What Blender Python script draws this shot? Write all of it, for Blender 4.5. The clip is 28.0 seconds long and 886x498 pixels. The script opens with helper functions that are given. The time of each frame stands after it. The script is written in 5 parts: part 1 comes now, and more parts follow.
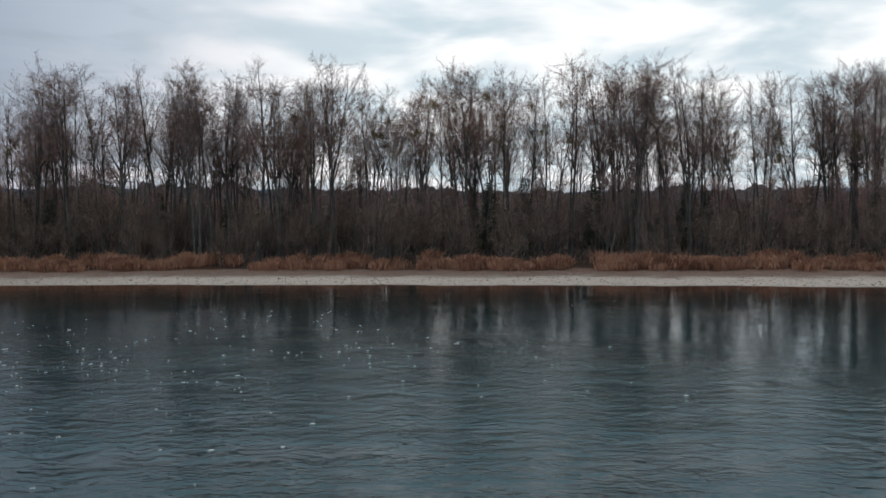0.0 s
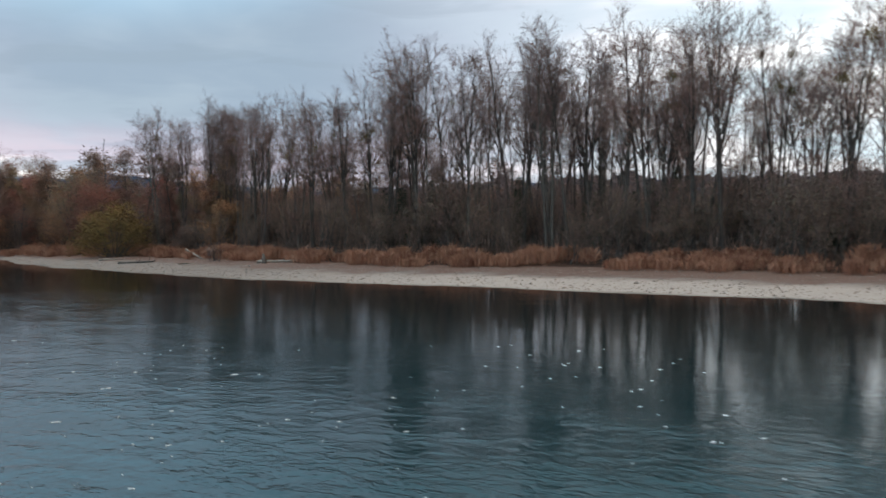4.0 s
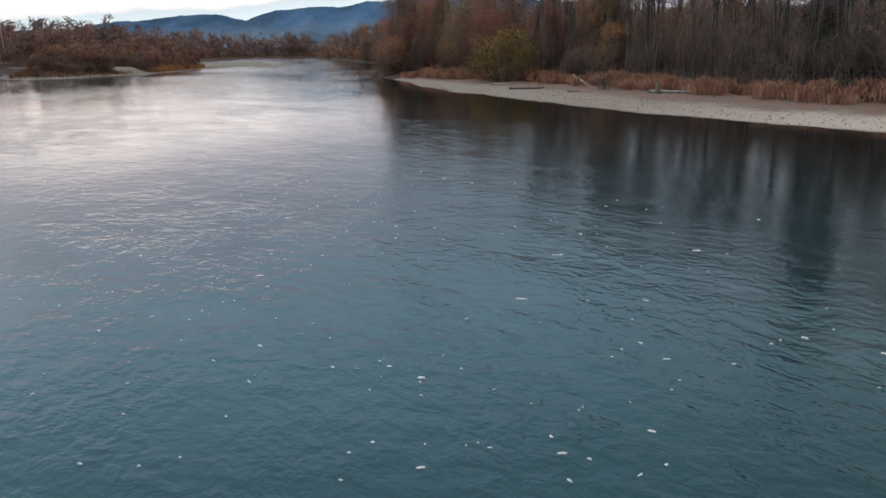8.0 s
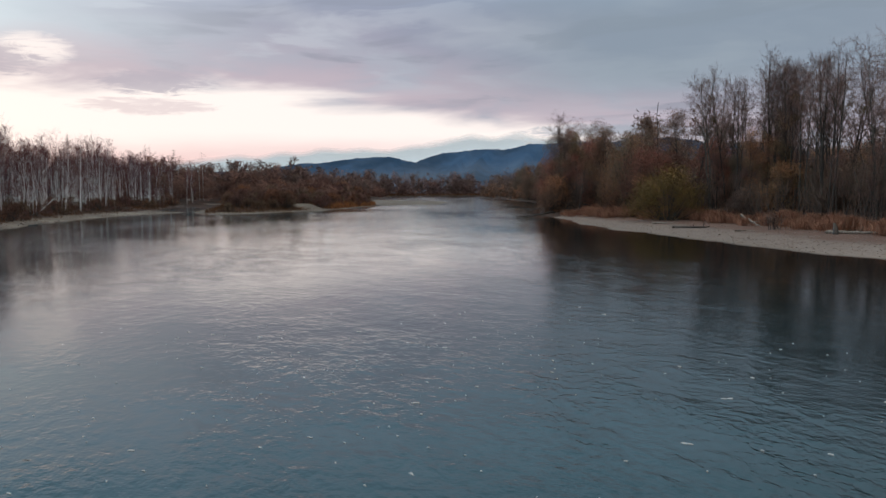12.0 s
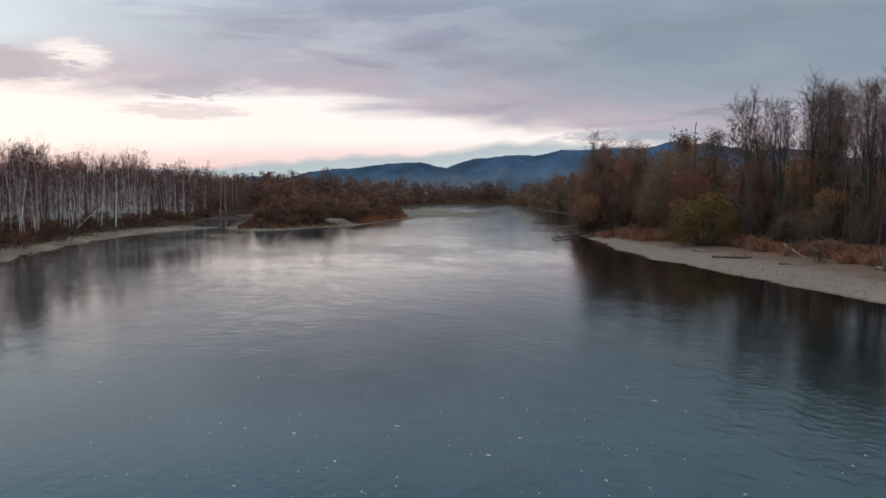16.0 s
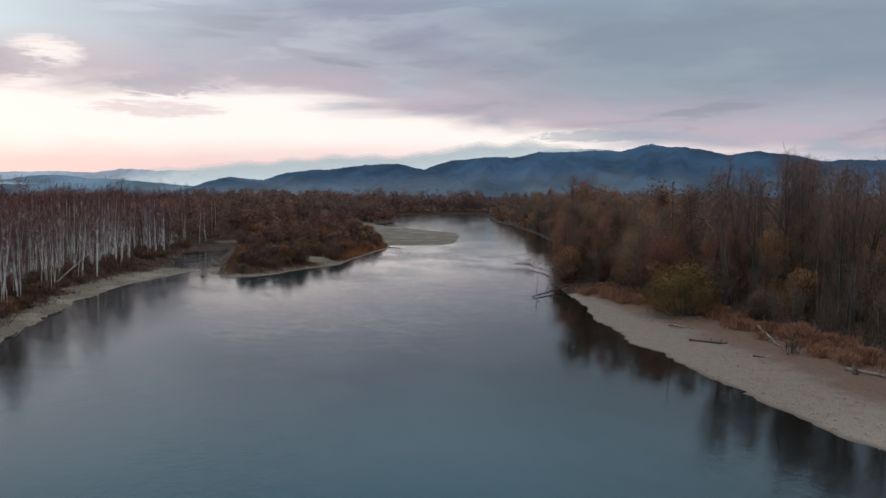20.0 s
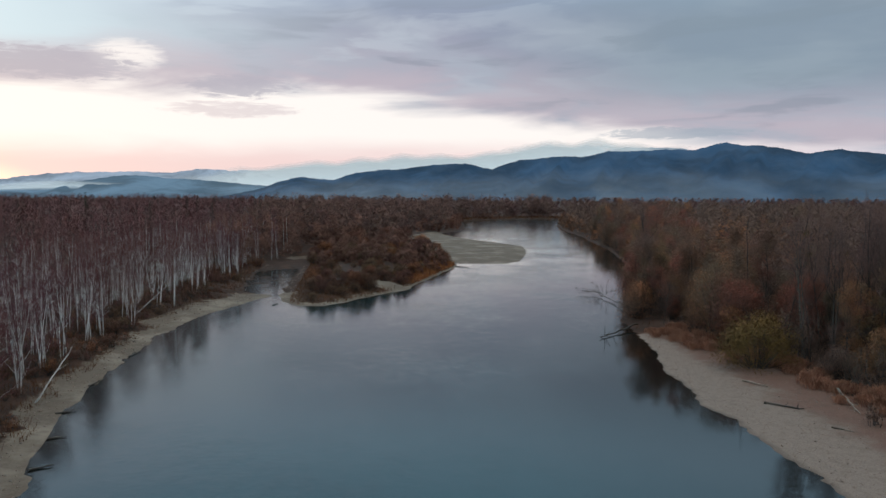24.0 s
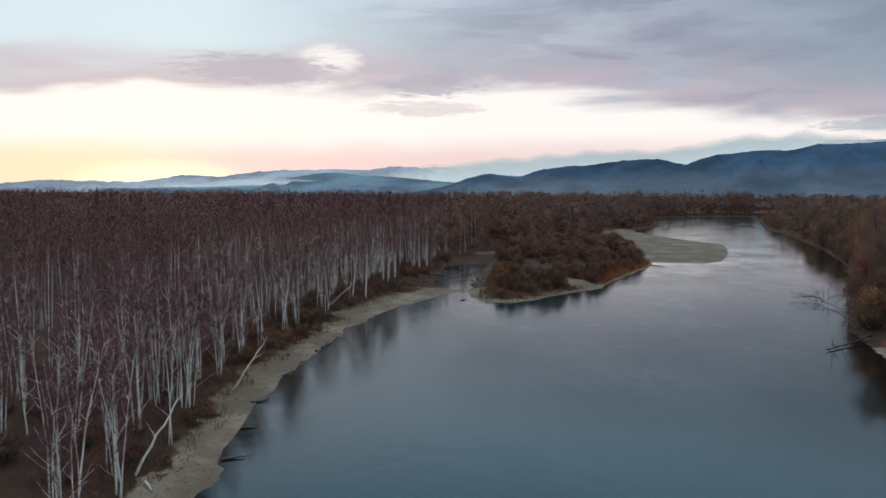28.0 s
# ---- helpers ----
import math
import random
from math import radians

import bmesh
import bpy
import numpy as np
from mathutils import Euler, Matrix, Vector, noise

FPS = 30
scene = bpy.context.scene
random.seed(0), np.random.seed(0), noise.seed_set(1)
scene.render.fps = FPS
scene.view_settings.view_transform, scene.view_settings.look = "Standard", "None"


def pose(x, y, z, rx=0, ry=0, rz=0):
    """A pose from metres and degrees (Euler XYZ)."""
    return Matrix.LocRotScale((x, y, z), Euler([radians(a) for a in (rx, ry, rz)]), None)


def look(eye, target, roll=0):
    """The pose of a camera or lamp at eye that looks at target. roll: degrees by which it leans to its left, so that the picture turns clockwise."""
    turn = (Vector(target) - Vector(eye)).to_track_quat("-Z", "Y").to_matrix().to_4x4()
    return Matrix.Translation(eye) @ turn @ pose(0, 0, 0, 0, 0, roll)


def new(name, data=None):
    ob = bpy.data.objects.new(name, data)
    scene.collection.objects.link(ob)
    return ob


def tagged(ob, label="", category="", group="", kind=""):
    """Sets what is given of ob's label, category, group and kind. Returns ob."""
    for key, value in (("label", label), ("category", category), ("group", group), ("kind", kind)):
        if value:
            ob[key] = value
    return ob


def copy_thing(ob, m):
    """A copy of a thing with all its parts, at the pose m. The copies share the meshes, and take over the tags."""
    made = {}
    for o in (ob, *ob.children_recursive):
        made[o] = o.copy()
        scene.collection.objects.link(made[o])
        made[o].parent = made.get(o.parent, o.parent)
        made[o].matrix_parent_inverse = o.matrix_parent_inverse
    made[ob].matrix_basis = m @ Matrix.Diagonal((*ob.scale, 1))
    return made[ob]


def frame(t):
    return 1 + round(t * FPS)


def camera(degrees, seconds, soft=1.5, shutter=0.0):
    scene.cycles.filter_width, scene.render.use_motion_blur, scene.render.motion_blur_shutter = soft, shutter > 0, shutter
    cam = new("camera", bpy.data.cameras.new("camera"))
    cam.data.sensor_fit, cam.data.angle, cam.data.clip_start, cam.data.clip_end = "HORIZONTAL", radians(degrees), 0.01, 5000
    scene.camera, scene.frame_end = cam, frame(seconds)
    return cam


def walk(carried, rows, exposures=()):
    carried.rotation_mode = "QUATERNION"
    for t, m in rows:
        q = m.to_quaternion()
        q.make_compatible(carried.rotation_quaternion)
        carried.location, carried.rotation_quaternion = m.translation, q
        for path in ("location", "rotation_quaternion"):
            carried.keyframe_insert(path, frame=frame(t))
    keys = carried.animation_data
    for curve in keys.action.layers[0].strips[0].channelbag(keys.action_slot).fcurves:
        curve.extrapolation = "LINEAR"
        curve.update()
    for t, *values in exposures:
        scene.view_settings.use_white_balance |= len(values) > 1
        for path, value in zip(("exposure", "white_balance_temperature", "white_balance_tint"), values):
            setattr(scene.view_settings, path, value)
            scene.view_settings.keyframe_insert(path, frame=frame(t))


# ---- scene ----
cam = camera(58.6, 28.0, shutter=0.3)
PATH = [
    (0, (-0.225, 1.725, 3.298), (-0.291, 3.723, 3.255), -0.4),
    (0.5, (-1.508, 3.331, 3.4), (-1.633, 5.327, 3.348), -0.6),
    (1, (-2.261, 4.462, 3.509), (-2.456, 6.451, 3.448), -0.5),
    (1.5, (-2.343, 5.583, 3.511), (-2.604, 7.564, 3.442), -0.5),
    (2, (-2.114, 7.434, 3.324), (-2.438, 9.407, 3.259), -0.5),
    (2.5, (-1.671, 9.78, 3.147), (-2.065, 11.74, 3.083), -0.5),
    (3, (-1.179, 12.422, 3.075), (-1.91, 14.283, 3.011), -0.8),
    (3.5, (-0.78, 14.635, 3.096), (-1.663, 16.428, 3.036), -0.7),
    (4, (-1.579, 16.135, 3.152), (-2.587, 17.862, 3.095), -0.7),
    (4.5, (-3.479, 16.934, 3.099), (-4.605, 18.586, 3.029), -0.7),
    (6.5, (-3.801, 15.495, 3.971), (-4.975, 17.099, 3.749), -0.7),
    (7, (-3.489, 15.506, 3.851), (-4.671, 17.081, 3.5), -0.7),
    (7.5, (-4.582, 15.812, 3.748), (-6.125, 16.993, 3.275), -0.6),
    (8, (-5.021, 16.92, 3.567), (-6.635, 17.996, 3.081), -0.4),
    (8.5, (-5.519, 17.674, 3.495), (-7.174, 18.688, 3.012), -0.4),
    (9, (-5.628, 17.95, 3.391), (-7.349, 18.91, 3.054), -0.2),
    (9.5, (-5.696, 17.908, 3.392), (-7.447, 18.836, 3.126), -0.5),
    (10, (-5.624, 17.737, 3.365), (-7.412, 18.607, 3.148), -0.4),
    (10.5, (-5.483, 17.609, 3.389), (-7.291, 18.442, 3.2), -0.3),
    (11, (-5.174, 17.179, 3.442), (-6.996, 17.987, 3.272), -0.2),
    (11.5, (-5.13, 17.029, 3.416), (-6.961, 17.818, 3.261), -0.2),
    (12, (-5.063, 16.926, 3.481), (-6.909, 17.682, 3.336), -0.2),
    (12.5, (-5.04, 16.7, 3.422), (-6.893, 17.44, 3.282), -0.2),
    (14.5, (-6.557, 16.978, 3.482), (-8.431, 17.663, 3.345), 0.0),
    (15, (-6.48, 17.102, 3.948), (-8.356, 17.781, 3.809), -0.1),
    (15.5, (-6.302, 17.116, 4.502), (-8.177, 17.798, 4.368), 0.0),
    (16, (-6.214, 17.054, 5.439), (-8.088, 17.739, 5.307), 0.1),
    (16.5, (-6.068, 16.776, 6.452), (-7.941, 17.465, 6.319), 0.1),
    (17, (-6.053, 16.861, 7.496), (-7.924, 17.556, 7.364), 0.1),
    (17.5, (-6.043, 16.813, 8.503), (-7.911, 17.516, 8.371), 0.0),
    (18, (-5.981, 16.71, 9.468), (-7.848, 17.416, 9.334), 0.1),
    (18.5, (-5.871, 16.473, 10.333), (-7.736, 17.184, 10.201), 0.2),
    (19, (-5.9, 16.547, 11.241), (-7.762, 17.265, 11.109), 0.3),
    (19.5, (-5.798, 16.339, 12.242), (-7.656, 17.068, 12.11), 0.2),
    (20, (-5.703, 16.203, 13.035), (-7.557, 16.941, 12.902), 0.3),
    (20.5, (-5.682, 16.133, 13.893), (-7.536, 16.871, 13.76), 0.4),
    (22.5, (-5.705, 15.917, 17.318), (-7.565, 16.637, 17.184), 0.4),
    (23, (-5.89, 16.3, 17.774), (-7.775, 16.953, 17.64), 0.3),
    (23.5, (-6.029, 16.265, 17.978), (-7.928, 16.876, 17.843), 0.3),
    (24, (-5.984, 16.314, 18.291), (-7.894, 16.891, 18.153), 0.3),
    (24.5, (-6.01, 16.378, 18.351), (-7.928, 16.925, 18.211), 0.2),
    (25, (-6.244, 16.403, 18.262), (-8.166, 16.937, 18.12), 0.3),
    (25.5, (-7.316, 16.468, 18.022), (-9.262, 16.905, 17.875), 0.3),
    (26, (-8.663, 16.707, 18.082), (-10.623, 17.076, 17.931), 0.3),
    (26.5, (-9.969, 16.484, 18.032), (-11.941, 16.785, 17.88), 0.4),
    (27, (-10.344, 16.62, 18.053), (-12.323, 16.866, 17.899), 0.4),
    (27.5, (-10.589, 16.55, 17.958), (-12.572, 16.753, 17.804), 0.4),
    (28, (-11.158, 16.434, 17.765), (-13.149, 16.551, 17.616), 0.3),
]
walk(cam, [(t, look(eye, target, roll)) for t, eye, target, roll in PATH],
     exposures=((0, 0.2, 6500, 10.0), (1, 0.42, 6500, 10.0), (2, 0.48, 6500, 10.0), (3, 0.52, 6500, 10.0), (4.5, 0.66, 6500, 10.0), (6.5, 0.95, 6610, 12.0), (7, 1.0, 6647, 12.7), (8, 0.65, 6720, 14.0), (9, 0.44, 6720, 14.0), (10, 0.0, 6720, 14.0), (11, 0.0, 6720, 14.0), (12.5, 0.04, 6720, 14.0), (17, 0.03, 6720, 14.0), (20, 0.02, 6683, 13.3), (22.5, 0.02, 6500, 10.0), (28, 0.02, 6500, 10.0)))


# ---------------------------------------------------------------- world, sun
def nd(tree, kind, **values):
    n = tree.nodes.new(kind)
    for key, value in values.items():
        n.inputs[key.replace("_", " ")].default_value = value
    return n


class Wire:
    """Short writing for arithmetic nodes in one node tree."""

    def __init__(self, tree):
        self.tree = tree

    def m(self, op, a, b=0.0, c=0.0, clamp=False):
        n = self.tree.nodes.new("ShaderNodeMath")
        n.operation, n.use_clamp = op, clamp
        for slot, v in zip(n.inputs, (a, b, c)):
            if hasattr(v, "links"):
                self.tree.links.new(v, slot)
            else:
                slot.default_value = v
        return n.outputs[0]

    def step(self, v, lo, hi, to0=0.0, to1=1.0):
        n = self.tree.nodes.new("ShaderNodeMapRange")
        n.interpolation_type = "SMOOTHSTEP"
        self.tree.links.new(v, n.inputs[0])
        for i, x in enumerate((lo, hi, to0, to1)):
            n.inputs[i + 1].default_value = x
        return n.outputs[0]

    def mix(self, f, a, b, kind="MIX"):
        n = self.tree.nodes.new("ShaderNodeMix")
        n.data_type, n.blend_type = "RGBA", kind
        for slot, v in ((n.inputs[0], f), (n.inputs[6], a), (n.inputs[7], b)):
            if hasattr(v, "links"):
                self.tree.links.new(v, slot)
            elif isinstance(v, tuple):
                slot.default_value = (*v, 1.0)
            else:
                slot.default_value = v
        return n.outputs[2]

    def noise(self, vector, scale, detail=3.0, rough=0.55, warp=0.0):
        n = nd(self.tree, "ShaderNodeTexNoise", Scale=scale, Detail=detail, Roughness=rough, Distortion=warp)
        if vector is not None:
            self.tree.links.new(vector, n.inputs["Vector"])
        return n.outputs[0]

    def scaled(self, vector, sx, sy, sz, rz=0.0):
        n = self.tree.nodes.new("ShaderNodeMapping")
        n.inputs["Scale"].default_value = (sx, sy, sz)
        n.inputs["Rotation"].default_value = (0, 0, rz)
        self.tree.links.new(vector, n.inputs["Vector"])
        return n.outputs[0]


SUN_AZ, SUN_EL = 106.0, 4.0  # degrees; azimuth counted from +y towards -x


def build_world():
    world = bpy.data.worlds.new("dusk_sky")
    scene.world = world
    world.use_nodes = True
    t = world.node_tree
    t.nodes.clear()
    w = Wire(t)
    out, bg = t.nodes.new("ShaderNodeOutputWorld"), t.nodes.new("ShaderNodeBackground")
    t.links.new(bg.outputs[0], out.inputs[0])
    way = t.nodes.new("ShaderNodeTexCoord").outputs["Generated"]
    sep = t.nodes.new("ShaderNodeSeparateXYZ")
    t.links.new(way, sep.inputs[0])
    x, y, z = sep.outputs
    el = w.m("MULTIPLY", w.m("ARCSINE", z), 57.2958)
    az = w.m("MULTIPLY", w.m("ARCTAN2", w.m("MULTIPLY", x, -1.0), y), 57.2958)
    # clouds lie in a layer: far ones foreshorten towards the horizon
    up = w.m("ADD", w.m("MAXIMUM", z, 0.0), 0.13)
    flat = t.nodes.new("ShaderNodeCombineXYZ")
    t.links.new(w.m("DIVIDE", x, up), flat.inputs[0])
    t.links.new(w.m("DIVIDE", y, up), flat.inputs[1])
    big = w.noise(flat.outputs[0], 0.45, 3.0, 0.45, 0.3)
    small = w.noise(flat.outputs[0], 1.5, 4.0, 0.5, 0.3)
    # the cloud deck's lower edge climbs from the hills towards the sunset
    streak = t.nodes.new("ShaderNodeCombineXYZ")
    t.links.new(w.m("ADD", w.m("MULTIPLY", az, 0.055), w.m("MULTIPLY", el, 0.03)), streak.inputs[0])
    t.links.new(w.m("MULTIPLY", el, 0.30), streak.inputs[1])
    long = w.noise(streak.outputs[0], 1.6, 5.0, 0.52, 0.5)
    base = w.m("ADD", w.step(az, 40.0, 90.0, 2.9, 7.5), w.step(az, 98.0, 122.0, 0.0, -1.6))
    wav = w.m("ADD", w.m("MULTIPLY", w.m("SUBTRACT", small, 0.5), 2.0), w.m("MULTIPLY", w.m("SUBTRACT", long, 0.5), w.step(az, 66.0, 84.0, 1.6, 4.0)))
    over = w.m("SUBTRACT", w.m("ADD", el, wav), base)
    fray = w.noise(streak.outputs[0], 11.0, 5.0, 0.62, 0.8)

    def blot(az0, el0, wide, high, lo=1.25, hi=0.55, rag=4.0):
        """A ragged cloud or gap about one place in the sky."""
        u = w.m("DIVIDE", w.m("SUBTRACT", az, az0), wide)
        v = w.m("DIVIDE", w.m("SUBTRACT", el, el0), high)
        d = w.m("ADD", w.m("ADD", w.m("MULTIPLY", u, u), w.m("MULTIPLY", v, v)), w.m("MULTIPLY", w.m("SUBTRACT", fray, 0.5), rag))
        return w.step(d, lo, hi)

    deck = w.m("MULTIPLY", w.step(over, -0.8, 0.7), w.m("SUBTRACT", 1.0, w.m("MULTIPLY", blot(94.8, 9.0, 2.4, 1.1, 1.4, 0.1, 1.8), 0.85)))
    # cloud colour: blue-grey above the valley, paler to both sides
    pale_left = w.step(az, 76.0, 104.0)
    pale_right = w.step(az, 42.0, 2.0)
    gone = w.step(az, 112.0, 165.0)
    tone = w.mix(w.step(over, 0.3, 6.0), (0.515, 0.465, 0.54), (0.30, 0.338, 0.445))
    tone = w.mix(w.step(small, 0.42, 0.66), tone, (0.41, 0.45, 0.54))
    tone = w.mix(w.m("MULTIPLY", w.step(long, 0.52, 0.64), w.step(over, 0.2, 1.8, 0.1, 0.5)), tone, (0.265, 0.29, 0.365))
    tone = w.mix(w.m("MULTIPLY", w.step(long, 0.47, 0.36), w.m("MULTIPLY", w.step(over, 0.2, 1.8, 0.1, 0.5), w.step(az, 55.0, 80.0, 0.2, 1.0))), tone, (0.54, 0.60, 0.68))
    left_tone = w.mix(w.step(over, 0.3, 3.6), (0.60, 0.55, 0.61), (0.68, 0.83, 0.90))
    tone = w.mix(w.m("MULTIPLY", pale_left, w.step(big, 0.36, 0.62, 1.0, 0.55)), tone, left_tone)
    right_tone = w.mix(w.step(small, 0.36, 0.62), (1.02, 1.02, 1.02), (0.56, 0.66, 0.72))
    tone = w.mix(pale_right, tone, right_tone)
    tone = w.mix(gone, tone, (0.42, 0.46, 0.52))
    north_west = w.m("MULTIPLY", w.step(az, 20.0, 42.0), w.step(az, 74.0, 54.0))
    tone = w.mix(w.m("MULTIPLY", w.m("MULTIPLY", north_west, w.step(el, 4.8, 8.5)), 0.60), tone, (0.215, 0.31, 0.375))
    # the deck thins and brightens above, opens to blue-green dusk, and glows warm overhead
    side = w.step(w.m("ABSOLUTE", w.m("SUBTRACT", az, 92.0)), 22.0, 100.0)
    high = w.mix(side, (0.95, 0.99, 1.16), (0.64, 0.78, 0.93))
    rise = w.m("ADD", el, w.m("MULTIPLY", w.step(az, 55.0, 95.0), 4.0))
    tone = w.mix(w.step(rise, 15.0, 25.0), tone, high)
    west = w.m("ADD", el, w.m("MULTIPLY", w.step(az, 20.0, 55.0), 5.5))
    tone = w.mix(w.step(west, 17.0, 28.0), tone, w.mix(w.step(az, 10.0, 70.0), (0.37, 0.69, 0.92), (0.46, 0.80, 1.05)))
    tone = w.mix(w.m("MULTIPLY", w.step(el, 17.3, 21.5), w.step(az, 62.0, 22.0)), tone, (0.30, 0.52, 0.62))
    tone = w.mix(w.step(el, 38.0, 54.0), tone, (1.08, 0.94, 0.84))
    # the clear strip under the deck: white, then pink and yellow to the horizon
    white = w.mix(w.step(az, 60.0, 30.0), (1.02, 0.97, 0.94), (0.78, 0.80, 0.87))
    pink = w.mix(w.step(az, 100.0, 112.0), (0.88, 0.69, 0.69), (1.0, 0.82, 0.60))
    pink = w.mix(w.step(az, 62.0, 38.0), pink, (0.60, 0.58, 0.68))
    low = w.mix(w.step(w.m("ADD", el, w.m("MULTIPLY", wav, 0.4)), 2.0, 4.3), pink, white)
    glow_d = w.m("ADD", w.m("POWER", w.m("DIVIDE", w.m("SUBTRACT", az, SUN_AZ), 5.0), 2.0), w.m("POWER", w.m("DIVIDE", el, 1.6), 2.0))
    low = w.mix(w.step(glow_d, 2.2, 0.0), low, (1.25, 1.05, 0.80))
    low = w.mix(gone, low, (0.50, 0.50, 0.56))
    cloudy = w.mix(deck, low, tone)
    # grey cloudlets before the bright strip
    for at in ((99.5, 8.3, 5.5, 1.0), (87.6, 7.4, 3.4, 0.75)):
        cloudy = w.mix(w.m("MULTIPLY", blot(*at, 1.6, 0.3), 0.8), cloudy, (0.46, 0.45, 0.53))
    cloudy = w.mix(w.m("MULTIPLY", blot(88.0, 5.8, 4.0, 0.5, 1.6, 0.2), 0.6), cloudy, (0.66, 0.58, 0.62))
    cloudy = w.mix(w.m("MULTIPLY", blot(57.0, 4.3, 4.5, 0.40), 0.6), cloudy, (0.36, 0.42, 0.50))
    sky = t.nodes.new("ShaderNodeTexSky")
    sky.sky_type, sky.sun_disc = "NISHITA", False
    sky.sun_elevation, sky.sun_rotation = radians(SUN_EL), radians(-SUN_AZ)
    thin = w.mix(1.0, sky.outputs[0], (0.1, 0.1, 0.1), "MULTIPLY")
    t.links.new(w.mix(0.96, thin, cloudy), bg.inputs[0])
    bg.inputs[1].default_value = 1.0


build_world()
sun = new("sun", bpy.data.lights.new("sun", "SUN"))
sun.data.energy, sun.data.angle, sun.data.color = 0.5, radians(10), (1.0, 0.86, 0.72)
a, e = radians(SUN_AZ), radians(SUN_EL)
sun.matrix_world = look((-math.sin(a) * math.cos(e) * 100, math.cos(a) * math.cos(e) * 100, math.sin(e) * 100), (0, 0, 0))


# ---------------------------------------------------------------- materials
def blank(name):
    m = bpy.data.materials.new(name)
    m.use_nodes = True
    t = m.node_tree
    return m, t, Wire(t), t.nodes["Principled BSDF"], t.nodes.new("ShaderNodeTexCoord").outputs["Object"]


def bumped(t, p, height, strength, distance):
    b = nd(t, "ShaderNodeBump", Strength=strength, Distance=distance)
    t.links.new(height, b.inputs["Height"])
    t.links.new(b.outputs[0], p.inputs["Normal"])


def grained(name, dark, light, scale, rough=0.85, stretch=(1, 1, 1), third=None, bump=0.4, depth=0.02, vary=0.0, patch=0.12):
    """Two-scale mottled surface; vary: how far single objects differ from one another towards the third colour."""
    m, t, w, p, co = blank(name)
    fine = w.noise(w.scaled(co, *stretch), scale, 5.0, 0.65)
    colour = w.mix(w.step(fine, 0.32, 0.68), dark, light)
    if third:
        colour = w.mix(w.step(w.noise(co, scale * patch, 3.0), 0.48, 0.66), colour, third)
        if vary:
            info = t.nodes.new("ShaderNodeObjectInfo").outputs["Random"]
            colour = w.mix(w.m("MULTIPLY", info, vary), colour, third)
    t.links.new(colour, p.inputs["Base Color"])
    p.inputs["Roughness"].default_value = rough
    p.inputs["Specular IOR Level"].default_value = 0.25
    bumped(t, p, fine, bump, depth)
    return m


def twiggy(name, colours, patch=0.05, rough=0.8):
    """Twigs and leaves: three colours, mixed by island, by object and by place."""
    m, t, w, p, co = blank(name)
    geo = t.nodes.new("ShaderNodeNewGeometry")
    info = t.nodes.new("ShaderNodeObjectInfo").outputs["Random"]
    island = geo.outputs["Random Per Island"]
    place = w.noise(geo.outputs["Position"], patch, 3.0)
    colour = w.mix(w.step(place, 0.40, 0.60), colours[0], colours[1])
    colour = w.mix(w.m("MULTIPLY", w.step(w.m("ADD", island, w.m("MULTIPLY", info, 0.5)), 0.55, 1.3), 0.9), colour, colours[2])
    t.links.new(colour, p.inputs["Base Color"])
    p.inputs["Roughness"].default_value = rough
    p.inputs["Specular IOR Level"].default_value = 0.15
    return m


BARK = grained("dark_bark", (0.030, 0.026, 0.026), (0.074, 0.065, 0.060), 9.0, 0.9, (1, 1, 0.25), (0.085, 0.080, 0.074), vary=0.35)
TWIG = twiggy("bare_twigs", ((0.140, 0.100, 0.100), (0.180, 0.118, 0.108), (0.230, 0.146, 0.118)), 0.09)
GREY_BARK = grained("pale_grey_bark", (0.075, 0.070, 0.064), (0.17, 0.16, 0.145), 8.0, 0.9, (1, 1, 0.25), (0.05, 0.045, 0.042), vary=0.5)
BIRCH_TWIG = twiggy("birch_twigs", ((0.145, 0.062, 0.076), (0.170, 0.070, 0.062), (0.185, 0.104, 0.116)), 0.018)
RUST = twiggy("rusty_leaves", ((0.115, 0.050, 0.026), (0.085, 0.046, 0.030), (0.16, 0.078, 0.034)), 0.06)
OLIVE = twiggy("olive_leaves", ((0.070, 0.058, 0.026), (0.10, 0.076, 0.028), (0.15, 0.110, 0.036)), 0.2)
BROWN = twiggy("brown_thicket", ((0.140, 0.106, 0.098), (0.172, 0.124, 0.106), (0.220, 0.142, 0.110)), 0.07)
RED_BUSH = twiggy("red_brown_thicket", ((0.060, 0.028, 0.022), (0.082, 0.040, 0.024), (0.12, 0.058, 0.028)), 0.08)
REED = twiggy("dry_reed", ((0.195, 0.086, 0.058), (0.305, 0.152, 0.102), (0.410, 0.245, 0.165)), 0.35)


